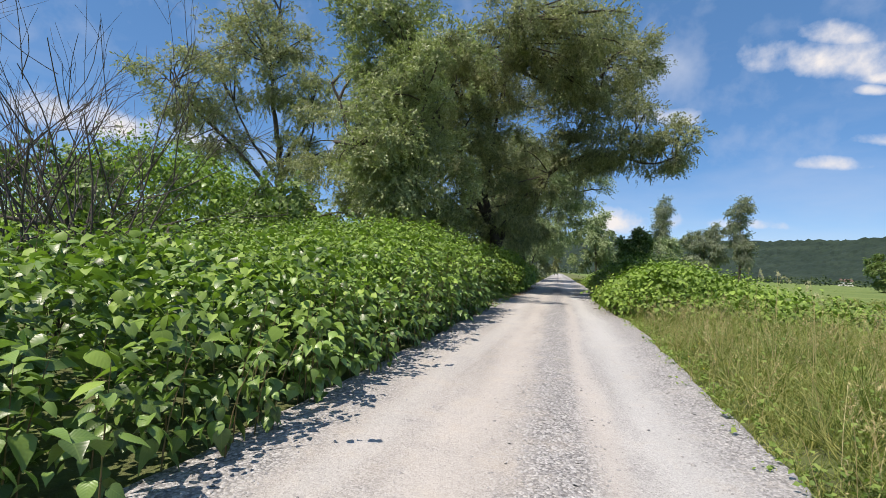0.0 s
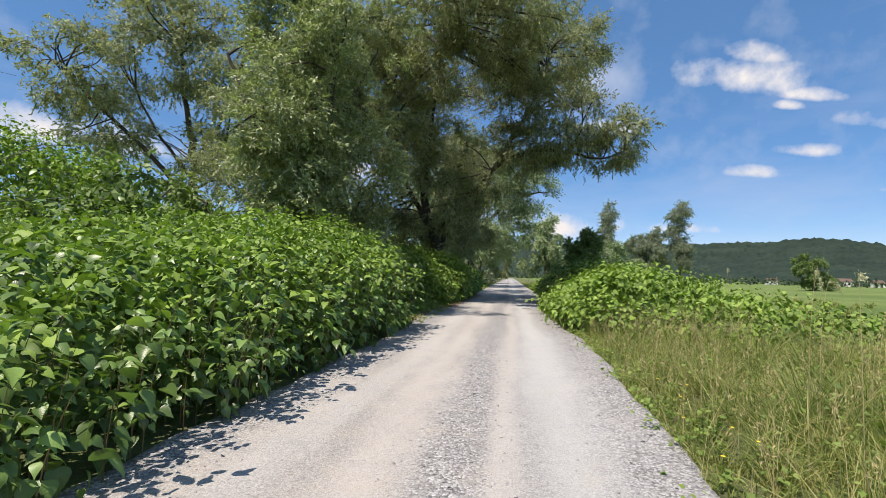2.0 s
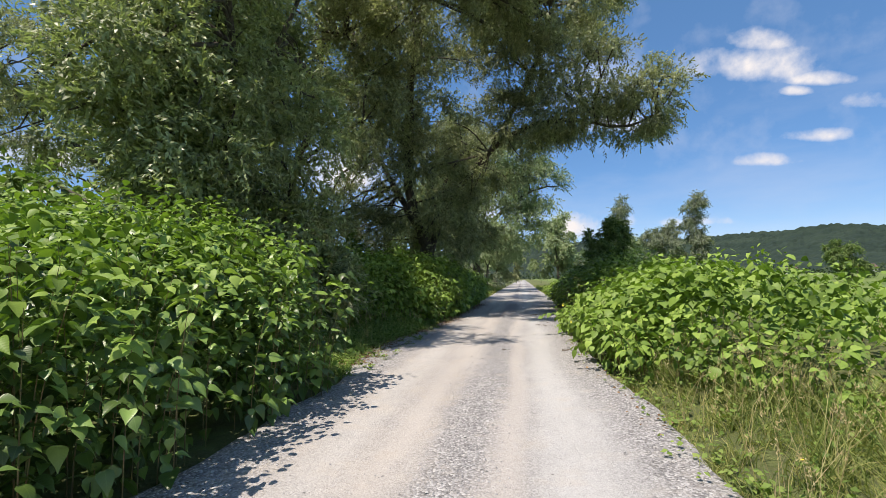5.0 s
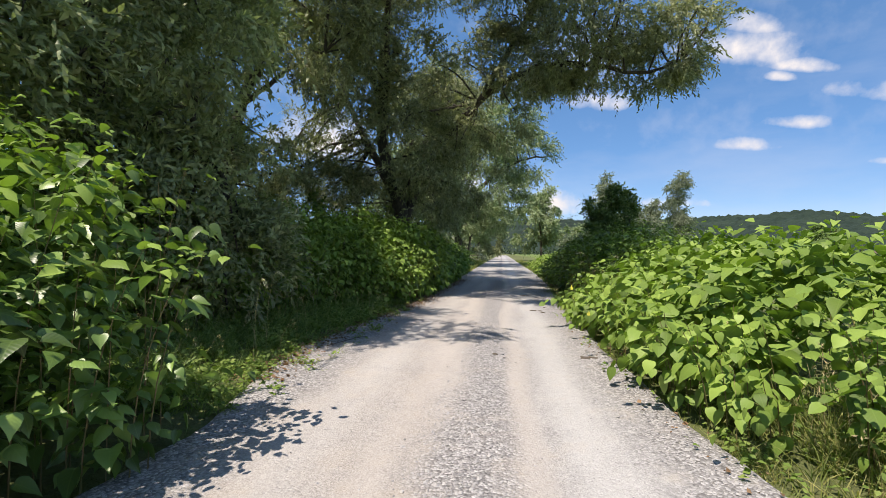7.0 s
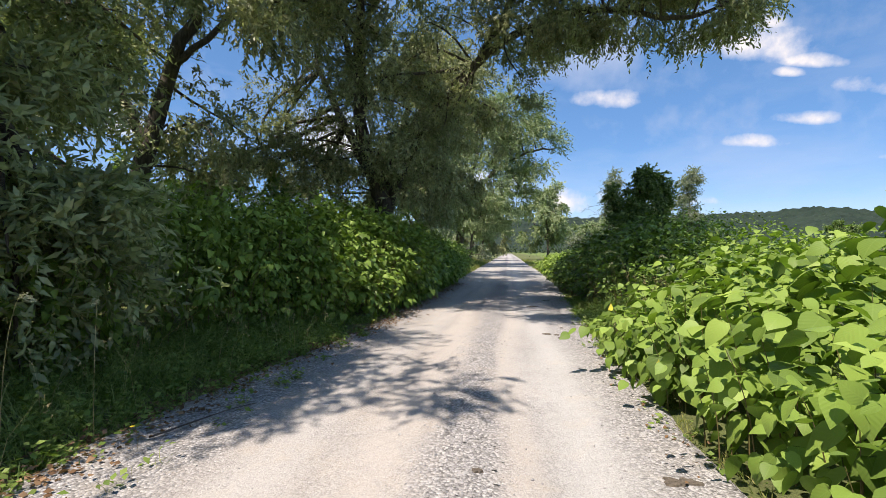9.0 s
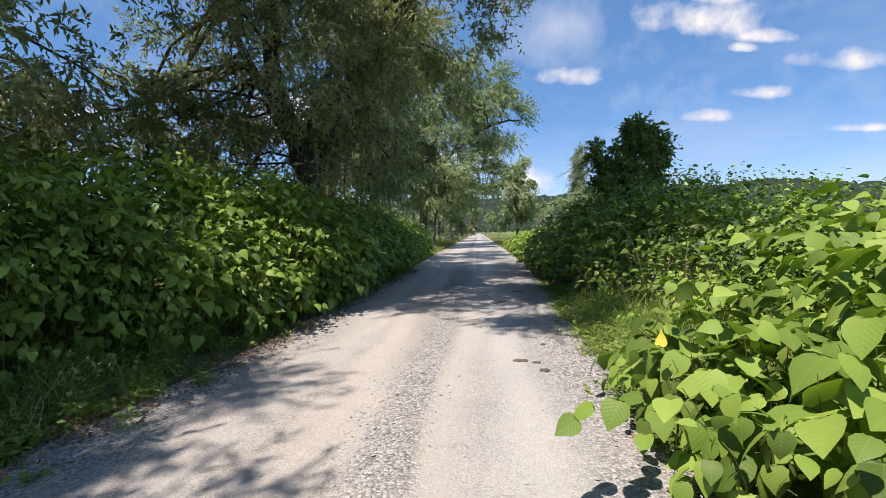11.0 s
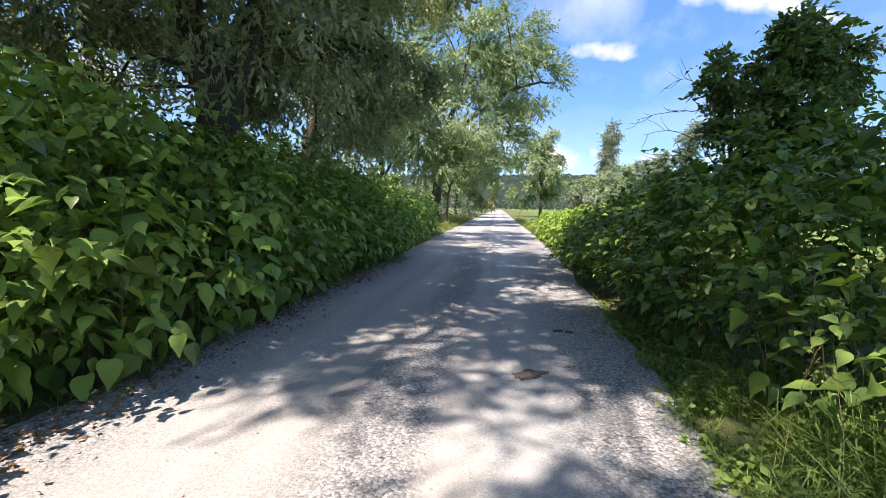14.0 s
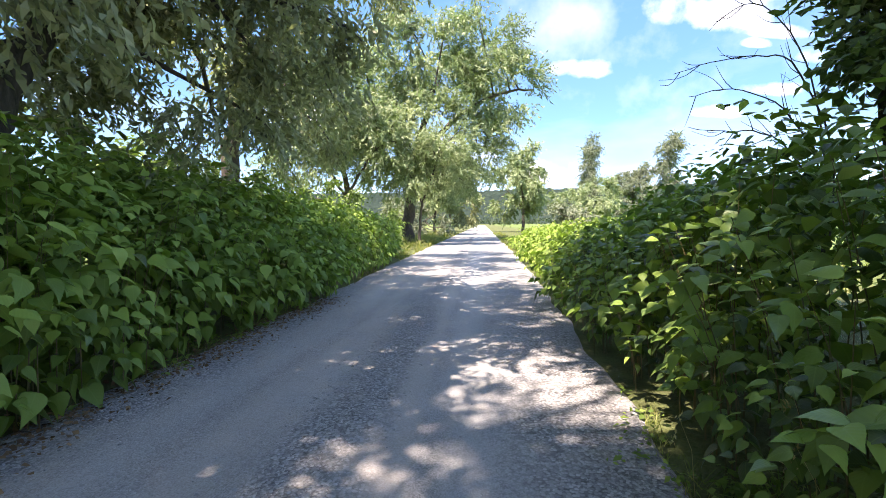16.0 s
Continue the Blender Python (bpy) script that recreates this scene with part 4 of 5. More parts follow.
tree("leaning willow with open crown beyond the verge", (-10.2, 26.6, 0),
     [([(-10.2, 26.6, -0.2), (-9.9, 26.7, 3.0), (-9.0, 27.0, 6.5), (-8.3, 27.3, 9.5), (-7.8, 27.4, 13)], 0.32, 0.08),
      ([(-9.6, 26.8, 4.5), (-11.2, 26.4, 7.5), (-12.4, 26.2, 10.0)], 0.16, 0.05), ([(-9.9, 26.7, 2.6), (-11.8, 25.8, 4.2), (-13.4, 25.2, 6.5)], 0.15, 0.05),
      ([(-8.9, 27.0, 6.8), (-7.2, 27.0, 8.0), (-5.8, 26.8, 8.4)], 0.11, 0.04)],
     [((-8.0, 27.2, 12.5), (3.6, 3.2, 3.4), 1.2), ((-11.8, 26.4, 10.5), (3.0, 3.0, 3.4), 1.0), ((-6.4, 26.8, 9.0), (2.4, 2.4, 2.4), 0.7), ((-13.4, 25.2, 6.8), (2.2, 2.2, 2.2), 0.5),
      ((-8.4, 27.2, 5.2), (2.2, 2.4, 1.6), 0.35)],
     5200, 0.185, M_WILLOW, seed=23, droop=0.4, clump=0.45)

tree("wide willow with bare dead lower boughs", (-23.2, 34.0, 0),
     [([(-23.2, 34.0, -0.2), (-23.1, 33.9, 4.0), (-23.0, 33.8, 9.5), (-23.6, 33.4, 13.5), (-24.0, 33.0, 18)], 0.42, 0.10),
      ([(-23.1, 33.8, 6.5), (-25.5, 32.0, 9.8), (-28.5, 30.4, 13.0), (-31.0, 29.6, 15.5)], 0.2, 0.05), ([(-23.0, 33.8, 9.0), (-21.0, 33.6, 12), (-20.0, 33.4, 14.5)], 0.16, 0.05),
      ([(-23.1, 33.9, 7.0), (-20.5, 33.0, 7.8), (-18.4, 32.4, 6.6)], 0.12, 0.03), ([(-23.1, 33.9, 5.0), (-26.0, 33.0, 8.0), (-28.0, 32.6, 9.0)], 0.12, 0.03),
      ([(-23.0, 33.8, 8.0), (-24.8, 32.4, 11.0), (-26.0, 31.4, 14.0)], 0.14, 0.05)]
     + [([(-23.1, 33.8, 6.5 + 0.45 * k), (-23.1 - 1.9 * math.cos(0.9 * k), 33.2, 7.9 + 0.4 * k), (-23.1 - 3.6 * math.cos(0.9 * k), 32.6, 7.2 + 0.55 * k)], 0.06, 0.015) for k in range(9)],
     [((-29.0, 30.0, 15.0), (4.0, 3.5, 2.6), 1.0), ((-24.5, 31.5, 17.0), (4.0, 3.6, 3.4), 1.1), ((-20.6, 33.0, 16.5), (3.2, 3.2, 3.4), 0.8), ((-24.0, 33.0, 21.0), (3.6, 3.4, 3.0), 0.7),
      ((-27.5, 31.2, 11.0), (3.0, 2.6, 1.8), 0.7), ((-17.8, 32.0, 11.0), (2.0, 2.4, 3.0), 0.5), ((-21.0, 32.6, 9.8), (2.0, 2.0, 1.6), 0.35)],
     5200, 0.25, M_WILLOW, seed=24, twigs=9, droop=0.3, clump=0.5)

tree("grey willow with hanging boughs beside the track", (-7.0, 42.0, 0),
     [([(-7.0, 42.0, -0.2), (-6.8, 41.8, 3.0), (-6.2, 41.5, 6.5), (-5.4, 41.6, 10.0), (-5.0, 41.8, 13.5)], 0.34, 0.08),
      ([(-6.6, 41.7, 4.5), (-4.6, 41.0, 8.0), (-2.6, 40.4, 10.5)], 0.16, 0.04), ([(-6.3, 41.6, 6.0), (-4.8, 43.6, 9.5), (-3.2, 45.6, 11.5)], 0.14, 0.04)],
     [((-5.0, 41.5, 13.0), (2.6, 2.8, 2.6), 1.0), ((-2.8, 40.4, 11.0), (2.0, 2.2, 1.8), 0.7), ((-3.4, 45.2, 12.0), (2.2, 2.4, 2.0), 0.8), ((-4.6, 40.4, 7.0), (1.4, 1.6, 2.6), 0.5), ((-6.4, 44.6, 8.5), (2.0, 2.2, 3.0), 0.6), ((-4.2, 43.4, 6.0), (1.2, 1.4, 2.2), 0.35)],
     3000, 0.22, M_WILLOW, seed=28, droop=0.55, clump=0.42, per=10)
tree("bright willow farther along the track", (-5.1, 66.6, 0),
     [([(-5.1, 66.6, -0.2), (-5.0, 66.7, 4.0), (-4.2, 67.2, 8.5), (-3.0, 68, 13)], 0.55, 0.16), ([(-4.6, 67.0, 6.5), (-1.0, 69.0, 11.0), (3.0, 71, 13.5), (6.0, 72, 14.0)], 0.28, 0.07),
      ([(-4.9, 66.8, 4.5), (-7.5, 66.8, 8.0), (-9.5, 66.5, 11)], 0.26, 0.07)],
     [((3.2, 70.5, 13.5), (3.6, 3.4, 2.6), 0.8), ((1.0, 70.0, 17.5), (3.8, 3.4, 3.0), 0.9), ((-4.0, 68.0, 16.0), (4.6, 4.0, 4.2), 1.2), ((-9.0, 66.5, 12.5), (3.6, 3.4, 4.0), 0.9),
      ((-2.6, 66.0, 9.0), (3.4, 3.0, 3.4), 0.9), ((-7.0, 65.0, 7.0), (2.8, 2.6, 3.0), 0.7), ((0.6, 69.0, 8.0), (2.6, 2.6, 3.2), 0.6)],
     6000, 0.34, M_WILLOW_FRESH, seed=25, clump=0.6, droop=0.35, twigs=2)
tree("slender willow standing before a larger one", (-8.7, 60.6, 0),
     [([(-8.7, 60.6, -0.2), (-8.7, 60.6, 4.5), (-9.2, 60.2, 9.0)], 0.3, 0.08), ([(-8.7, 60.6, 3.5), (-10.8, 60.2, 6.5)], 0.14, 0.05), ([(-8.7, 60.6, 3.6), (-6.4, 60.2, 6.8)], 0.14, 0.05)],
     [((-9.2, 60, 10.0), (3.0, 3.0, 3.0), 1.0), ((-11.2, 59.5, 6.6), (2.4, 2.4, 2.4), 0.7), ((-6.0, 59.6, 7.4), (2.4, 2.4, 2.6), 0.7)],
     2600, 0.29, M_WILLOW_FRESH, seed=26, droop=0.35)
tree("small yellow-green tree leaning over the verge", (-3.3, 60.0, 0),
     [([(-3.3, 60, -0.1), (-3.0, 60, 2.8), (-2.0, 60.2, 6.0)], 0.13, 0.04), ([(-3.0, 60, 2.8), (-3.9, 59.8, 5.0)], 0.07, 0.03)],
     [((-1.6, 60.2, 6.8), (1.7, 1.6, 1.7), 1.0), ((-3.4, 59.8, 5.2), (1.4, 1.3, 1.4), 0.6), ((-0.6, 60.4, 5.0), (1.1, 1.1, 1.0), 0.4)], 1500, 0.22, M_WILLOW_FRESH, seed=27, droop=0.3)

# elder bush on the other side
tree("dark dense elder bush rising from the knotweed", (5.0, 31.6, 0),
     [([(5.0, 31.6, -0.1), (4.95, 31.6, 1.4), (4.8, 31.5, 2.8), (4.9, 31.5, 3.9)], 0.07, 0.02), ([(5.0, 31.6, 0.6), (5.4, 31.5, 2.0), (5.6, 31.4, 3.3)], 0.05, 0.02), ([(5.0, 31.6, 0.5), (4.4, 31.7, 2.0), (4.2, 31.6, 3.0)], 0.05, 0.02)],
     [((5.2, 31.5, 4.0), (0.30, 0.3, 0.26), 0.6), ((5.55, 31.4, 3.55), (0.24, 0.3, 0.24), 0.4), ((4.75, 31.5, 3.62), (0.26, 0.3, 0.20), 0.35), ((3.98, 31.5, 3.55), (0.14, 0.2, 0.24), 0.15),
      ((4.3, 31.5, 3.0), (0.34, 0.4, 0.18), 0.3), ((5.15, 31.5, 3.0), (0.42, 0.5, 0.22), 0.5), ((5.05, 31.5, 2.4), (0.6, 0.5, 0.25), 0.5), ((4.35, 31.2, 2.55), (0.4, 0.4, 0.3), 0.4), ((4.75, 31.0, 2.9), (0.4, 0.4, 0.3), 0.4)],
     2600, 0.10, M_ELDER, "bush", "elder_bush", 31, clump=0.09, droop=0.25, per=8, shell=0.6)


def far_tree(label, x, y, h, w, seed, leaf=0.5, sprays=700, mat=None, name="broadleaf_tree", category="tree", low=0.25):
    rng = np.random.default_rng(seed)
    lobes = []
    for k in range(6):
        z = h * (low + (0.95 - low) * (k + 0.5) / 6)
        r = w * (0.62 if k in (0, 5) else 0.9) * rng.uniform(0.75, 1.1) * 0.6
        a = rng.uniform(0, 6.28)
        lobes.append(((x + math.cos(a) * w * 0.28, y + math.sin(a) * w * 0.28, z), (r, r, h * (1 - low) / 6 * 1.25), 1.0))
    limbs = [([(x, y, -0.2), (x + 0.1, y, h * 0.3), (x - 0.1, y, h * 0.6), (x, y, h * 0.85)], 0.018 * h + 0.05, 0.05)]
    for k in range(3):
        a = rng.uniform(0, 6.28)
        limbs.append(([(x, y, h * 0.3), (x + math.cos(a) * w * 0.3, y + math.sin(a) * w * 0.3, h * 0.5), (x + math.cos(a) * w * 0.5, y + math.sin(a) * w * 0.5, h * 0.62)], 0.008 * h + 0.03, 0.03))
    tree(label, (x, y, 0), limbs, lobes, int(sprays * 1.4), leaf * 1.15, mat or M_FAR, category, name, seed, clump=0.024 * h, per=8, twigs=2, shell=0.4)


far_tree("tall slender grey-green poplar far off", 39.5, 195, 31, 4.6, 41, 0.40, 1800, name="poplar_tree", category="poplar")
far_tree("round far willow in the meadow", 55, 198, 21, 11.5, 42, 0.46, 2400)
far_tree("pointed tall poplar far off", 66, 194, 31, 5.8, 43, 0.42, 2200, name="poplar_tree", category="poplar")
far_tree("lone round dark tree on the meadow", 69.5, 120, 7.6, 5.6, 44, 0.26, 2400, mat=M_ELDER, low=0.02)
far_tree("far willow beside the track's end", 8.5, 112, 14.5, 9, 45, 0.42, 1300, mat=M_WILLOW_FRESH)
far_tree("willow far down the track", -5.5, 122, 12.5, 9, 46, 0.45, 1000, mat=M_WILLOW)
far_tree("bushy willow over the verge", -5.5, 92, 11.5, 8, 47, 0.36, 1300, mat=M_WILLOW_FRESH)
far_tree("pale shrub row tree across the meadow", 24, 128, 10.5, 12, 48, 0.36, 1500, mat=M_WILLOW_FRESH)
far_tree("low shrub at the bend of the meadow", 12, 84, 3.6, 6, 49, 0.28, 800, name="shrub", category="shrub", low=0.1)
far_tree("leafy shrub by the track's far verge", -6.5, 80, 4.2, 6, 50, 0.28, 800, name="shrub", category="shrub", low=0.1)
for k, (x, y, h, w) in enumerate(((-11, 19, 4.6, 6), (-10.5, 14, 3.8, 5), (-13.5, 23.5, 5.2, 6), (-10.5, 31, 4.4, 6), (-9, 37, 4.0, 5), (-9.5, 44, 4.2, 6), (-13, 9.5, 4.0, 6), (-8.0, 50, 3.6, 5), (-16, 31, 5.5, 7), (-7.5, 56, 3.0, 5))):
    far_tree("dense dark green shrub in the willows' undergrowth", x, y, h, w, 150 + k, 0.2, 480, mat=M_ELDER, name="shrub", category="shrub", low=0.08)


def far_hedgerow():
    """Woods and hedgerows at the foot of the hill, too far to count."""
    rng = np.random.default_rng(170)
    heap = Heap()
    for dist, a0, a1, n, h, s in ((620.0, -20, 60, 2600, 11.0, 2.0), (950.0, -30, 70, 2600, 15.0, 3.0), (430.0, 20, 60, 900, 6.0, 1.3)):
        a = np.radians(rng.uniform(a0, a1, n))
        tall = h * (0.55 + 0.45 * lumps(np.degrees(a) * 0.9, dist * 0.01, 1.0))
        z = rng.random(n) ** 0.8 * np.maximum(tall, 2.0)
        r = dist + rng.normal(0, 8, n)
        at = np.stack([r * np.sin(a), r * np.cos(a), z], 1)
        scattered(heap, NARROW, at, turns(rng.normal(0, 1, (n, 3)), rng.normal(0, 1, (n, 3)) + (0, 0, 0.6)), np.stack([np.full(n, s), np.full(n, s * 1.4), np.full(n, s)], 1))
    tagged(new("far_woods", heap.mesh("far_woods", M_WOODS, smooth=False)), "dark hedgerows and woods at the hill's foot", "woods", "", "stuff")


def far_house(x, y, w, d, h, seed):
    root = thing("house", (x, y, 0), "small pale far-off house with a dark roof", "house", "houses below the hill")
    v = np.array([(sx * w / 2 + x, sy * d / 2 + y, z) for z in (0, h) for sx, sy in ((-1, -1), (1, -1), (1, 1), (-1, 1))], float)
    part("wall", mesh_of("wall", v, [np.array([(0, 1, 5, 4), (1, 2, 6, 5), (2, 3, 7, 6), (3, 0, 4, 7)])], M_WALL, smooth=False), root)
    e = 0.5
    r = np.array([(x - w / 2 - e, y - d / 2 - e, h), (x + w / 2 + e, y - d / 2 - e, h), (x + w / 2 + e, y + d / 2 + e, h), (x - w / 2 - e, y + d / 2 + e, h), (x - w / 2 - e, y, h + d * 0.42), (x + w / 2 + e, y, h + d * 0.42)], float)
    part("roof", mesh_of("roof", r, [np.array([(0, 1, 5, 4), (2, 3, 4, 5), (0, 3, 2, 1)]), np.array([(0, 4, 3), (1, 2, 5)])], M_ROOF, smooth=False), root)


M_WALL = plain_material("pale_render", ((0.3, (0.62, 0.60, 0.56)), (0.7, (0.76, 0.74, 0.70))), 0.4)
M_ROOF = plain_material("dark_roof_tile", ((0.3, (0.10, 0.07, 0.06)), (0.7, (0.18, 0.12, 0.10))), 0.8)
far_hedgerow()
far_house(352, 548, 12, 9, 5, 1)
far_house(392, 560, 9, 8, 4.5, 2)
far_house(300, 585, 10, 8, 4.5, 3)


# ---- dead shrub ----
def dead_shrub(label, base, h, spread, seed, count=9):
    rng = np.random.default_rng(seed)
    root = thing("dead_shrub", base, label, "dead shrub")
    heap = Heap()
    b = np.array(base, float)

    def grow(p, d, length, r, depth):
        q = p + d * length
        mid = (p + q) / 2 + rng.normal(0, 0.05 * length, 3)
        tube(heap, smooth_line([p, mid, q], 6), np.linspace(r, r * 0.55, 6), 4)
        if depth:
            for _ in range(int(rng.integers(2, 5))):
                s = rng.uniform(0.35, 1.0)
                d2 = d + rng.normal(0, 0.42, 3) + (0, 0, 0.12)
                grow(p + (q - p) * s, d2 / np.linalg.norm(d2), length * rng.uniform(0.45, 0.72), r * 0.55, depth - 1)

    for _ in range(count):
        d = np.array([rng.normal(0, spread), rng.normal(0, spread), 1.0])
        grow(b + (rng.normal(0, 0.25), rng.normal(0, 0.25), 0), d / np.linalg.norm(d), h * rng.uniform(0.4, 0.6), 0.0036 * h, 3)
    part("branchwork", heap.mesh("branchwork", M_TWIG), root, "thin bare dark twigs")


dead_shrub("bare leafless dead shrub above the knotweed", (-7.6, 5.6, 0), 6.2, 0.30, 61, 16)
dead_shrub("leafless dead twigs beside the elder bush", (6.1, 31.2, 0), 3.6, 0.25, 62, 2)


def bare_boughs(label, base, boughs, seed):
    """Dead boughs that arch out of the hedge with short side twigs."""
    rng = np.random.default_rng(seed)
    root = thing("dead_shrub", base, label, "dead shrub")
    for pts in boughs:
        heap = Heap()
        line = smooth_line([base] + list(pts), 22)
        line[2:] += np.cumsum(rng.normal(0, 0.008, (20, 3)), 0)
        tube(heap, line, np.linspace(0.013, 0.003, 22), 5)
        for k in rng.integers(8, 21, 11):
            d = rng.normal(0, 0.5, 3) + (line[k] - line[k - 1]) * 6
            d /= np.linalg.norm(d)
            n = rng.uniform(0.12, 0.5)
            tube(heap, smooth_line([line[k], line[k] + d * n * 0.5 + rng.normal(0, 0.02, 3), line[k] + d * n + (0, 0, 0.05)], 6), np.linspace(0.005, 0.0015, 6), 4)
        part("bough", heap.mesh("bough", M_TWIG), root)


bare_boughs("grey dead boughs arching out beside the elder bush", (4.75, 33.0, 0),
            (((4.9, 33.0, 2.0), (4.47, 33.0, 3.12), (4.09, 33.0, 3.27), (3.6, 33.0, 3.2), (3.18, 33.0, 3.08)), ((4.8, 33.0, 1.8), (4.38, 32.9, 2.64), (3.87, 32.9, 2.91), (3.41, 32.9, 2.86)),
             ((4.9, 33.1, 2.2), (4.6, 33.1, 3.3), (4.13, 33.1, 3.85), (3.73, 33.1, 3.7)), ((4.7, 32.9, 1.6), (4.2, 32.9, 2.4), (3.7, 32.9, 2.5), (3.31, 32.9, 2.55))), 63)


# ---- grass ----
def grass(label, inside, box, per_m2, height, mat=M_GRASS, seed=1, width=0.0055, heads=0.0, head_h=1.0, weeds=0.0, name="tall_grass"):
    rng = np.random.default_rng(seed)
    x0, x1, y0, y1 = box
    n = int((x1 - x0) * (y1 - y0) * per_m2)
    # tufts
    k = max(1, n // 22)
    cx, cy = rng.uniform(x0, x1, k), rng.uniform(y0, y1, k)
    w = rng.integers(0, k, n)
    x, y = cx[w] + rng.normal(0, 0.055, n), cy[w] + rng.normal(0, 0.055, n)
    tuft = rng.uniform(0.5, 1.3, k)[w]
    sway = rng.normal(0, 0.30, (k, 2))[w] + (0.06, 0.04)
    ok = inside(x, y)
    x, y, tuft, sway = x[ok], y[ok], tuft[ok], sway[ok]
    n = len(x)
    h = height(x, y) * rng.uniform(0.45, 1.1, n) * tuft * (1 + 0.25 * lumps(x, y, 1.3, seed))
    h = np.maximum(h, 0.04)
    a = rng.uniform(0, 2 * np.pi, n)
    up = np.stack([1.3 * sway[:, 0] + rng.normal(0, 0.38, n), 1.3 * sway[:, 1] + rng.normal(0, 0.38, n), np.ones(n)], 1)
    up /= np.linalg.norm(up, axis=1, keepdims=True)
    R = turns(np.stack([np.cos(a), np.sin(a), 0 * a], 1), up)
    R[:, :, 1] = np.cross(R[:, :, 2], R[:, :, 0])
    at = np.stack([x, y, np.full(n, -0.05)], 1)
    root = thing(name, (float(x.mean()), float(y.mean()), 0), label, "grass", "", "stuff")
    heap = Heap()
    kind = rng.integers(0, len(BLADES), n)
    wide = width * rng.uniform(0.7, 1.5, n)
    for c, shape in enumerate(BLADES):
        s = kind == c
        scattered(heap, shape, at[s], R[s], np.stack([wide, h, h], 1)[s])
    part("blades", heap.mesh("blades", mat), root, "", "stuff")
    m = int(n * heads)
    if m:
        pick = rng.permutation(n)[:m]
        stalks = Heap()
        for i in pick:
            H = head_h * rng.uniform(0.7, 1.15) * (0.6 + 0.4 * min(float(h[i]) / 0.6, 1.2))
            lean = rng.normal(0, 0.30, 2) + (0.05, 0.04)
            top = np.array([x[i] + lean[0] * H, y[i] + lean[1] * H, H])
            midp = np.array([x[i] + lean[0] * H * 0.3, y[i] + lean[1] * H * 0.3, H * 0.55])
            tube(stalks, [(x[i], y[i], -0.05), midp, top], (0.0022, 0.0018, 0.0010), 3)
            c = 14
            s = rng.random(c)
            p = top + np.stack([lean[0] * s * 0.1, lean[1] * s * 0.1, -s * 0.16], 1) + rng.normal(0, 0.010, (c, 3))
            d = rng.normal(0, 0.5, (c, 3)) + (lean[0], lean[1], 0.9)
            size = rng.uniform(0.02, 0.04, c)
            scattered(stalks, (NARROW[0], NARROW[1], None), p, turns(d, rng.normal(0, 1, (c, 3))), np.stack([size * 0.3, size, size], 1))
        part("seed_heads", stalks.mesh("seed_heads", M_STRAW, smooth=False), root, "pale brown seed heads on thin stalks", "stuff")
    m = int(n * weeds)
    if m:
        leafy = Heap()
        pick = rng.permutation(n)[:m]
        wx, wy = x[pick], y[pick]
        for sx, sy in ((0, 0), (0.03, 0.02), (-0.02, 0.03)):
            z = rng.uniform(0.02, 0.75, m) * np.maximum(h[pick], 0.12)
            a = rng.uniform(0, 6.28, m)
            way = np.stack([np.cos(a), np.sin(a), rng.normal(-0.1, 0.35, m)], 1)
            up = rng.normal(0, 0.35, (m, 3)) + (0, 0, 1)
            size = rng.uniform(0.03, 0.075, m)
            scattered(leafy, NARROW, np.stack([wx + sx, wy + sy, z], 1), turns(way, up), np.stack([size * 0.7, size, size], 1))
        part("weeds", leafy.mesh("weeds", M_WEED), root, "small broad verge weeds", "stuff")
    return root


grass("tall meadow grass with brownish seed heads", lambda x, y: (x > road_edge(y, 1) + 0.12 + 0.08 * lumps(x, y, 5.0)) & (x < r1_edge(y) + 1.2 + np.maximum(13 - y, 0)) & (x < 6.8 + 0.8 * lumps(y, y * 0.5, 1.2)),
      (1.3, 7.5, -0.5, 16.5), 520, lambda x, y: np.interp(x - road_edge(y, 1), (0, 0.35, 0.8, 1.4, 3.0), (0.07, 0.20, 0.50, 0.70, 0.82)), seed=71, heads=0.022, head_h=0.88, weeds=0.08, width=0.0075)
grass("short dense grass where the verge meets gravel", lambda x, y: (x > road_edge(y, 1) + 0.08 + 0.10 * lumps(x, y, 4.0)) & (x < 4.6), (1.4, 4.6, 0.5, 8.5), 640, lambda x, y: np.interp(x - road_edge(y, 1), (0, 0.4, 0.9, 1.5), (0.06, 0.18, 0.34, 0.45)), seed=79, width=0.007)
grass("bright green grass on the open verge", lambda x, y: (x > road_edge(y, 1) + 0.05 + 0.06 * lumps(x, y, 5.0)) & (x < r2_edge(y) + 0.4),
      (1.5, 4.6, 21.6, 30.5), 900, lambda x, y: np.interp(x - road_edge(y, 1), (0, 0.3, 0.9, 2.0), (0.10, 0.30, 0.55, 0.7)) * np.interp(y, (21.6, 26.5, 30), (1, 1, 0.5)), mat=M_GRASS_FRESH, seed=72, heads=0.003, head_h=0.95, weeds=0.2, width=0.0075)
grass("shaded long grass under the willows", lambda x, y: (x < road_edge(y, -1) - 0.05 + 0.08 * lumps(x, y, 4.0)) & (x > -5.0) & ~((y > 23.6) & (x > -2.1 - np.maximum(25.2 - y, 0) * 0.9)) & (y > 15.5),
      (-5.0, -1.8, 15.5, 25.0), 760, lambda x, y: np.interp(road_edge(y, -1) - x, (0, 0.4, 1.0, 2.5), (0.10, 0.28, 0.5, 0.65)), mat=M_GRASS_FRESH, seed=73, heads=0.005, head_h=0.9, weeds=0.25, width=0.007)
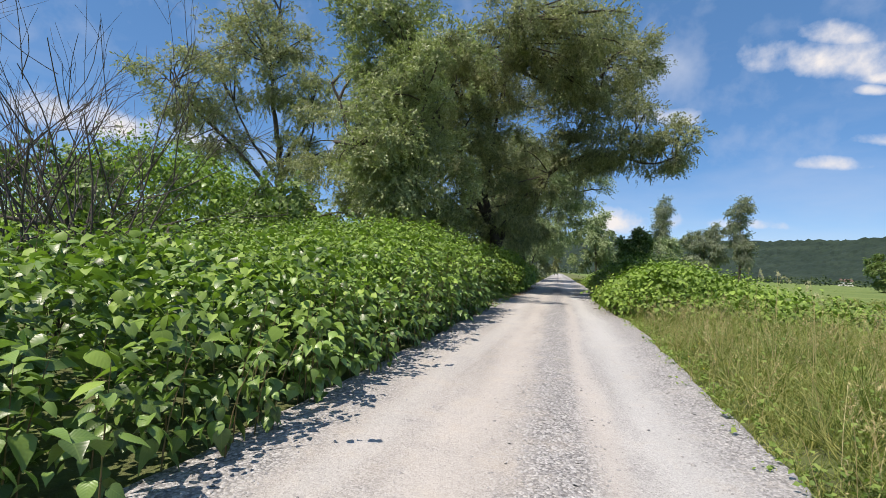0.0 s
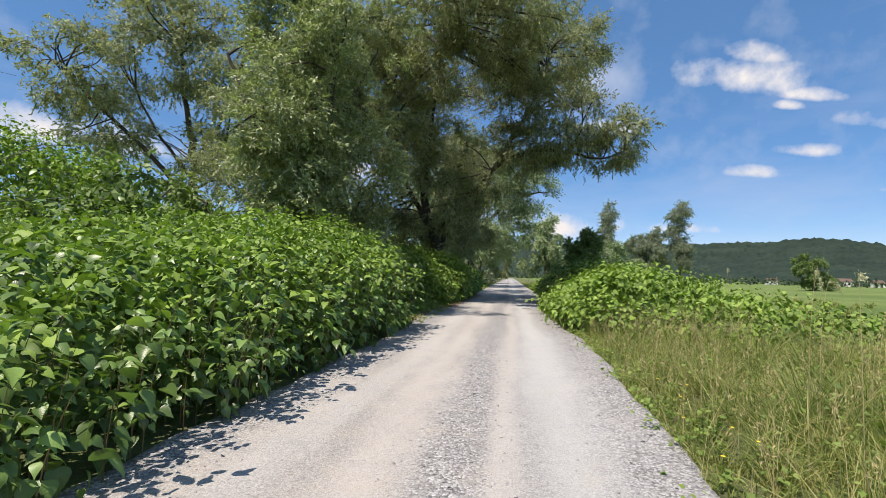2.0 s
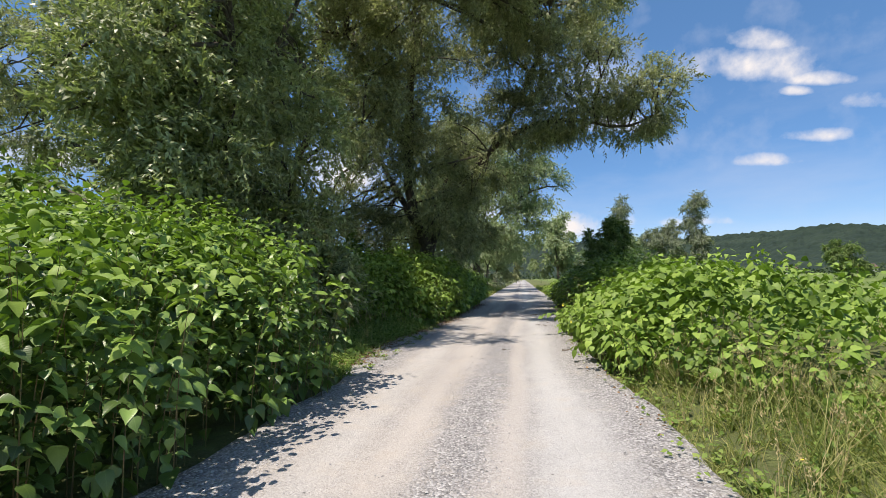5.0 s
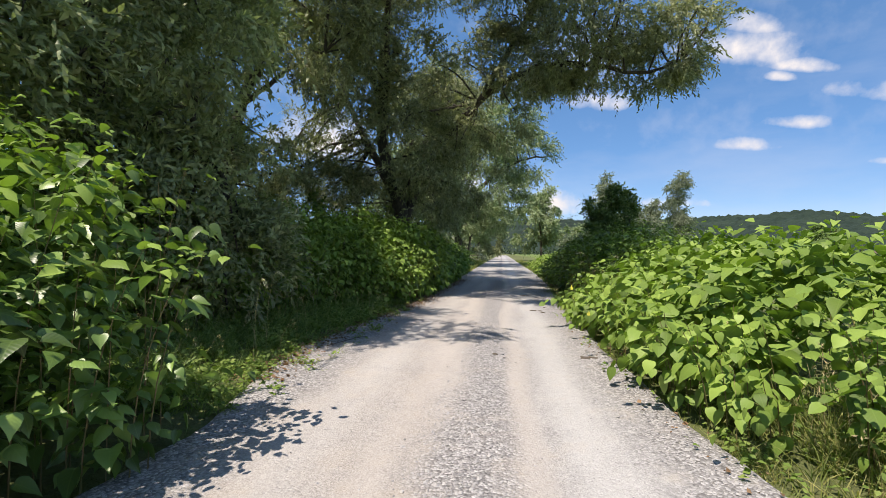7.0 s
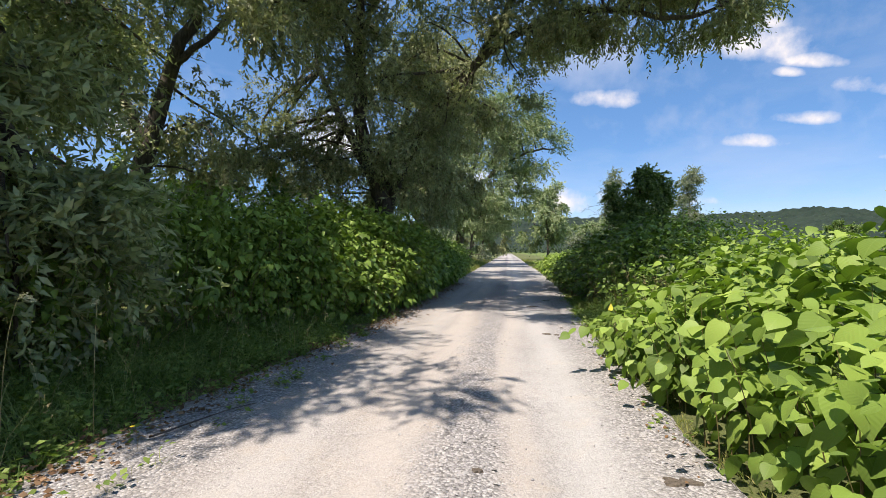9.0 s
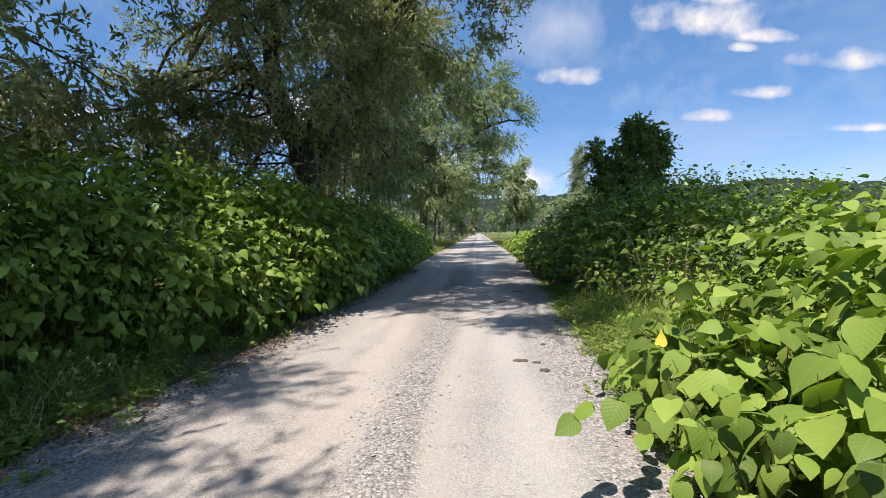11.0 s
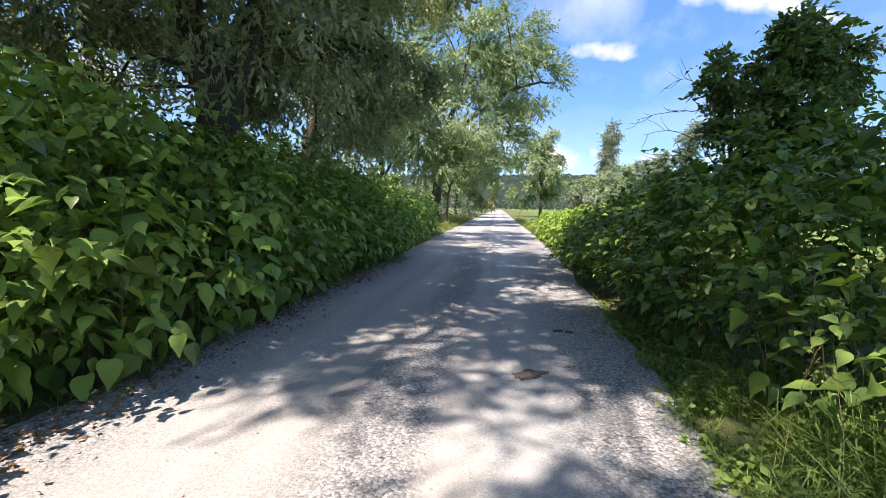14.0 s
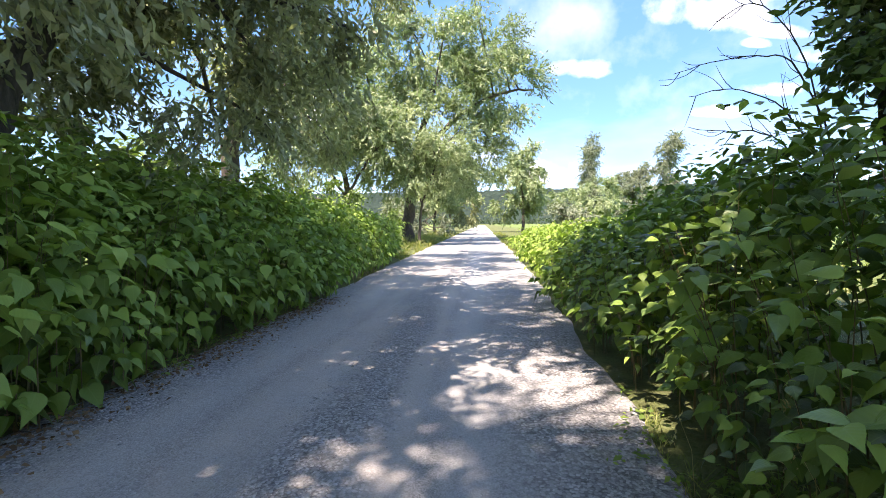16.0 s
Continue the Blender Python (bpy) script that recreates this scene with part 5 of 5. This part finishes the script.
grass("thin grass along the gravel's edge", lambda x, y: (x > road_edge(y, 1) - 0.10 + 0.20 * lumps(x, y, 2.6)) & (x < road_edge(y, 1) + 0.35), (1.1, 2.9, 0, 32), 520, lambda x, y: np.interp(x - road_edge(y, 1), (-0.25, 0.1, 0.35), (0.03, 0.08, 0.14)), seed=74, weeds=0.04)
grass("sparse grass at the foot of the hedge", lambda x, y: (x < -1.95) & (x > -2.5), (-2.6, -1.9, 16.0, 37), 130, lambda x, y: 0.16 + 0 * x, seed=75, weeds=0.3)
grass("sunlit long grass down the far verge", lambda x, y: (x < road_edge(y, -1) - 0.05) & (x > -5.5 - 0 * y) & (y > 40 + 0 * x), (-6.0, -1.9, 42, 100), 45, lambda x, y: np.interp(road_edge(y, -1) - x, (0, 0.6, 2), (0.25, 0.7, 0.9)), seed=76, width=0.02)
grass("far verge grass by the low hedge", lambda x, y: x > road_edge(y, 1) + 0.02, (2.4, 4.0, 50, 100), 40, lambda x, y: 0.45 + 0 * x, seed=77, width=0.02)
grass("open meadow grass beyond the knotweed", lambda x, y: x > 6.2 + 0 * y, (6.0, 26, 2, 48), 9, lambda x, y: 0.5 + 0 * x, seed=78, width=0.03)


# ---- gravel, litter and small things ----
def stone_shapes():
    out = []
    v0 = np.array([(1, 0, -0.2), (0.3, 0.95, -0.2), (-0.8, 0.6, -0.2), (-0.8, -0.6, -0.2), (0.3, -0.95, -0.2), (0.35, 0.25, 0.8), (-0.4, 0.1, 0.75), (0.1, -0.45, 0.7)], float)
    f = np.array([(0, 1, 5), (1, 6, 5), (1, 2, 6), (2, 3, 6), (3, 7, 6), (3, 4, 7), (4, 5, 7), (4, 0, 5), (5, 6, 7)])
    for k in range(4):
        r = np.random.default_rng(80 + k)
        out.append((v0 * r.uniform(0.72, 1.2, (8, 1)) * (1, r.uniform(0.7, 1), r.uniform(0.5, 0.75)), [f], None))
    return out


def build_gravel():
    rng = np.random.default_rng(90)
    shapes = stone_shapes()
    heap = Heap()

    def strew(n, x, y, size):
        z = road_height(x, y) + 0.15 * size
        a = rng.uniform(0, 6.28, n)
        R = turns(np.stack([np.cos(a), np.sin(a), rng.normal(0, 0.3, n)], 1), rng.normal(0, 0.25, (n, 3)) + (0, 0, 1))
        kind = rng.integers(0, 4, n)
        for c, s in enumerate(shapes):
            k = kind == c
            scattered(heap, s, np.stack([x, y, z], 1)[k], R[k], size[k])

    n = 15000
    y = rng.uniform(0, 36, n)
    strew(n, 0.10 + 0.12 * lumps(y * 0.4, y * 0.1, 1.0) + rng.normal(0, 0.19, n), y, rng.gamma(5, 0.0020, n).clip(0.005, 0.022))
    n = 7200
    y = rng.uniform(0, 36, n)
    strew(n, road_edge(y, 1) - np.abs(rng.normal(0, 0.26, n)) + 0.05, y, rng.gamma(4, 0.0024, n).clip(0.005, 0.022))
    n = 3500
    y = rng.uniform(0, 36, n)
    strew(n, road_edge(y, -1) + np.abs(rng.normal(0, 0.30, n)), y, rng.gamma(4, 0.0024, n).clip(0.005, 0.022))
    n = 4500
    y = rng.uniform(0, 36, n)
    strew(n, rng.uniform(-1.9, 1.8, n), y, rng.gamma(3, 0.0020, n).clip(0.004, 0.016))
    me = heap.mesh("loose_gravel", M_STONE, smooth=False)
    tagged(new("loose_gravel", me), "loose crushed limestone strewn along the track", "gravel", "", "stuff")


build_gravel()


def build_litter():
    rng = np.random.default_rng(95)
    heap = Heap()
    n = 5200
    y = rng.uniform(16.5, 37, n)
    x = road_edge(y, -1) + rng.normal(-0.12, 0.20, n) + np.interp(y, (23, 25), (0, 0.16))
    m = 170
    y2 = rng.uniform(13, 26, m)
    x2 = road_edge(y2, 1) + rng.normal(0.05, 0.12, m)
    x, y = np.concatenate([x, x2]), np.concatenate([y, y2])
    n += m
    a = rng.uniform(0, 6.28, n)
    R = turns(np.stack([np.cos(a), np.sin(a), rng.normal(0, 0.3, n)], 1), rng.normal(0, 0.4, (n, 3)) + (0, 0, 1))
    size = rng.uniform(0.02, 0.06, n)
    scattered(heap, NARROW, np.stack([x, y, 0.012 + 0 * x + rng.uniform(0, 0.02, n)], 1), R, np.stack([size * 0.8, size, size], 1))
    tagged(new("leaf_litter", heap.mesh("leaf_litter", M_LITTER)), "brown dry fallen leaves at the hedge foot", "leaf litter", "", "stuff")


build_litter()


def dung(at, size, seed):
    """A trodden, ragged dung pat."""
    rng = np.random.default_rng(seed)
    seg, rings = 22, 5
    th = np.arange(seg) * 2 * np.pi / seg
    ragged = 1 + 0.22 * np.sin(2 * th + seed) + 0.16 * np.sin(5 * th + 2 * seed) + rng.normal(0, 0.12, seg)
    v = [(at[0], at[1], 0.02)]
    for r in range(1, rings + 1):
        s = r / rings
        for a, q in zip(th, ragged):
            v.append((at[0] + size * s * q * math.cos(a), at[1] + 0.7 * size * s * q * math.sin(a), 0.012 + 0.010 * rng.random() * (1 - s) if r < rings else -0.02))
    v = np.array(v)
    v[:, 2] += road_height(v[:, 0], v[:, 1])
    k = np.arange(seg)
    tris = np.stack([np.zeros(seg, int), 1 + k, 1 + (k + 1) % seg], 1)
    quads = np.concatenate([np.stack([1 + i * seg + k, 1 + (i + 1) * seg + k, 1 + (i + 1) * seg + (k + 1) % seg, 1 + i * seg + (k + 1) % seg], 1) for i in range(rings - 1)])
    tagged(new("dung_pat", mesh_of("dung_pat", v, [tris, quads], M_DUNG, smooth=False)), "flat trodden dark dung pat on the gravel", "dung", "dung on the track")


for k, (x, y, s) in enumerate(((1.12, 28.1, 0.17), (1.55, 29.62, 0.07), (1.68, 29.58, 0.05), (1.16, 23.85, 0.09), (1.33, 23.75, 0.05), (1.38, 23.45, 0.07), (1.51, 24.55, 0.04), (0.26, 18.33, 0.04), (1.58, 18.42, 0.10))):
    dung((x, y), s, 100 + k)


def stick(label, points, r, seed):
    heap = Heap()
    tube(heap, smooth_line(points, 10), np.linspace(r, r * 0.5, 10), 6, seed, 0.1)
    tagged(new("fallen_stick", heap.mesh("fallen_stick", M_TWIG)), label, "stick", "sticks on the verge")


stick("thin dark fallen stick at the gravel's edge", [(-2.35, 18.5, 0.02), (-2.1, 19.1, 0.035), (-1.98, 19.4, 0.015)], 0.008, 1)
stick("short brown stick beside the gravel", [(-2.3, 23.2, 0.015), (-2.1, 23.6, 0.03), (-2.05, 23.9, 0.012)], 0.010, 2)


def flower(at, h, seed):
    """A small yellow hawkweed on a thin stalk."""
    rng = np.random.default_rng(seed)
    root = thing("yellow_flower", (at[0], at[1], 0), "small yellow hawkweed flower in the verge grass", "flower", "yellow flowers in the grass")
    stalk = Heap()
    top = np.array([at[0] + rng.normal(0, 0.03), at[1] + rng.normal(0, 0.03), h])
    tube(stalk, [(at[0], at[1], -0.05), (at[0], at[1], h * 0.6), top], (0.002, 0.002, 0.0015), 4)
    part("stalk", stalk.mesh("stalk", M_STEM), root)
    head = Heap()
    a = np.arange(12) * 6.283 / 12
    way = np.stack([np.cos(a), np.sin(a), 0.35 + 0 * a], 1)
    scattered(head, (NARROW[0], NARROW[1], None), np.repeat(top[None], 12, 0), turns(way, np.repeat([[0, 0, 1.0]], 12, 0)), np.stack([np.full(12, 0.010), np.full(12, 0.02), np.full(12, 0.02)], 1))
    part("petals", head.mesh("petals", M_PETAL), root, "bright yellow petals")


for k, (x, y, h) in enumerate(((2.3, 9.07, 0.19), (2.25, 8.3, 0.17), (2.45, 8.7, 0.22), (2.1, 7.6, 0.15), (2.3, 7.2, 0.2), (2.55, 10.4, 0.24), (2.2, 11.2, 0.16), (2.6, 12.1, 0.2), (-2.27, 18.3, 0.2), (2.05, 6.7, 0.14), (2.4, 6.9, 0.2))):
    flower((x, y), h, 200 + k)


def yellow_leaf(at, size, seed):
    rng = np.random.default_rng(seed)
    v, f, uv = KNOT_NEAR[seed % 4]
    ob = new("yellowed_leaf", mesh_of("yellowed_leaf", v, f, M_YELLOW_LEAF, uv))
    ob.matrix_basis = look(at, (at[0] - 0.8, at[1] - 0.7, at[2] + 0.6)) @ Matrix.Scale(size, 4)
    tagged(ob, "single yellowed knotweed leaf hanging in the clump", "leaf", "yellowed leaves")


for k, (x, y, z, s) in enumerate(((1.78, 21.5, 0.74, 0.10), (1.80, 19.6, 0.45, 0.08))):
    yellow_leaf((x, y, z), s, 300 + k)


def grass_stalk(at, h, lean, seed):
    """A tall flowering grass: one stalk, one long blade and a loose seed head."""
    rng = np.random.default_rng(seed)
    root = thing("grass_stalk", (at[0], at[1], 0), "tall ripe grass stalk with a beige seed head", "grass stalk", "tall grass stalks on the verge")
    top = np.array([at[0] + lean[0], at[1] + lean[1], h])
    mid = np.array([at[0] + 0.25 * lean[0], at[1] + 0.25 * lean[1], 0.6 * h])
    nod = top + (1.1 * lean[0] + rng.normal(0, 0.05), 1.1 * lean[1] + rng.normal(0, 0.05), rng.uniform(-0.10, 0.02))
    line = smooth_line([(at[0], at[1], -0.05), mid, top, nod], 40)
    stalk = Heap()
    tube(stalk, line[::3], np.linspace(0.0026, 0.0010, 14), 5)
    part("stalk", stalk.mesh("stalk", M_STRAW), root)
    head = Heap()
    n = 120
    k = rng.integers(27, 39, n)
    way = line[k] - line[k - 1]
    way /= np.linalg.norm(way, axis=1, keepdims=True)
    p = line[k] + rng.normal(0, 1, (n, 3)) * (0.004 + 0.009 * np.sin(np.pi * (k - 26) / 14))[:, None] - (0, 0, 0.008)
    size = rng.uniform(0.012, 0.022, n)
    scattered(head, NARROW, p, turns(rng.normal(0, 0.4, (n, 3)) + way, rng.normal(0, 1, (n, 3))), np.stack([size * 0.35, size, size], 1))
    part("seed_head", head.mesh("seed_head", M_PALE_HEAD, smooth=False), root, "loose beige seed head", "stuff")
    v, f, _ = BLADES[2]
    a = rng.uniform(0, 6.28)
    blade = Heap()
    scattered(blade, (v, f, None), np.array([[at[0], at[1], 0.25 * h]]), turns(np.array([[math.cos(a), math.sin(a), 0.0]]), np.array([[0, 0, 1.0]])), np.array([[0.008, 0.35, 0.35]]))
    part("blade", blade.mesh("blade", M_GRASS), root)


for k, (x, y, h, lx, ly) in enumerate(((2.75, 6.4, 1.42, 0.03, 0.05), (2.60, 6.7, 1.46, 0.08, 0.02), (2.95, 5.9, 1.34, -0.05, 0.04), (3.15, 7.5, 1.40, 0.12, 0.05), (2.50, 5.0, 1.22, 0.05, 0.08),
                                       (4.60, 12.6, 1.62, 0.06, 0.03), (3.00, 25.1, 1.48, -0.32, 0.05), (3.30, 24.7, 1.40, 0.10, 0.06), (2.85, 25.9, 1.25, -0.06, 0.10), (-2.95, 17.4, 1.10, 0.08, 0.05), (-3.10, 18.0, 1.15, 0.12, 0.02), (-2.85, 18.5, 1.05, -0.04, 0.06))):
    grass_stalk((x, y), h, (lx, ly), 400 + k)
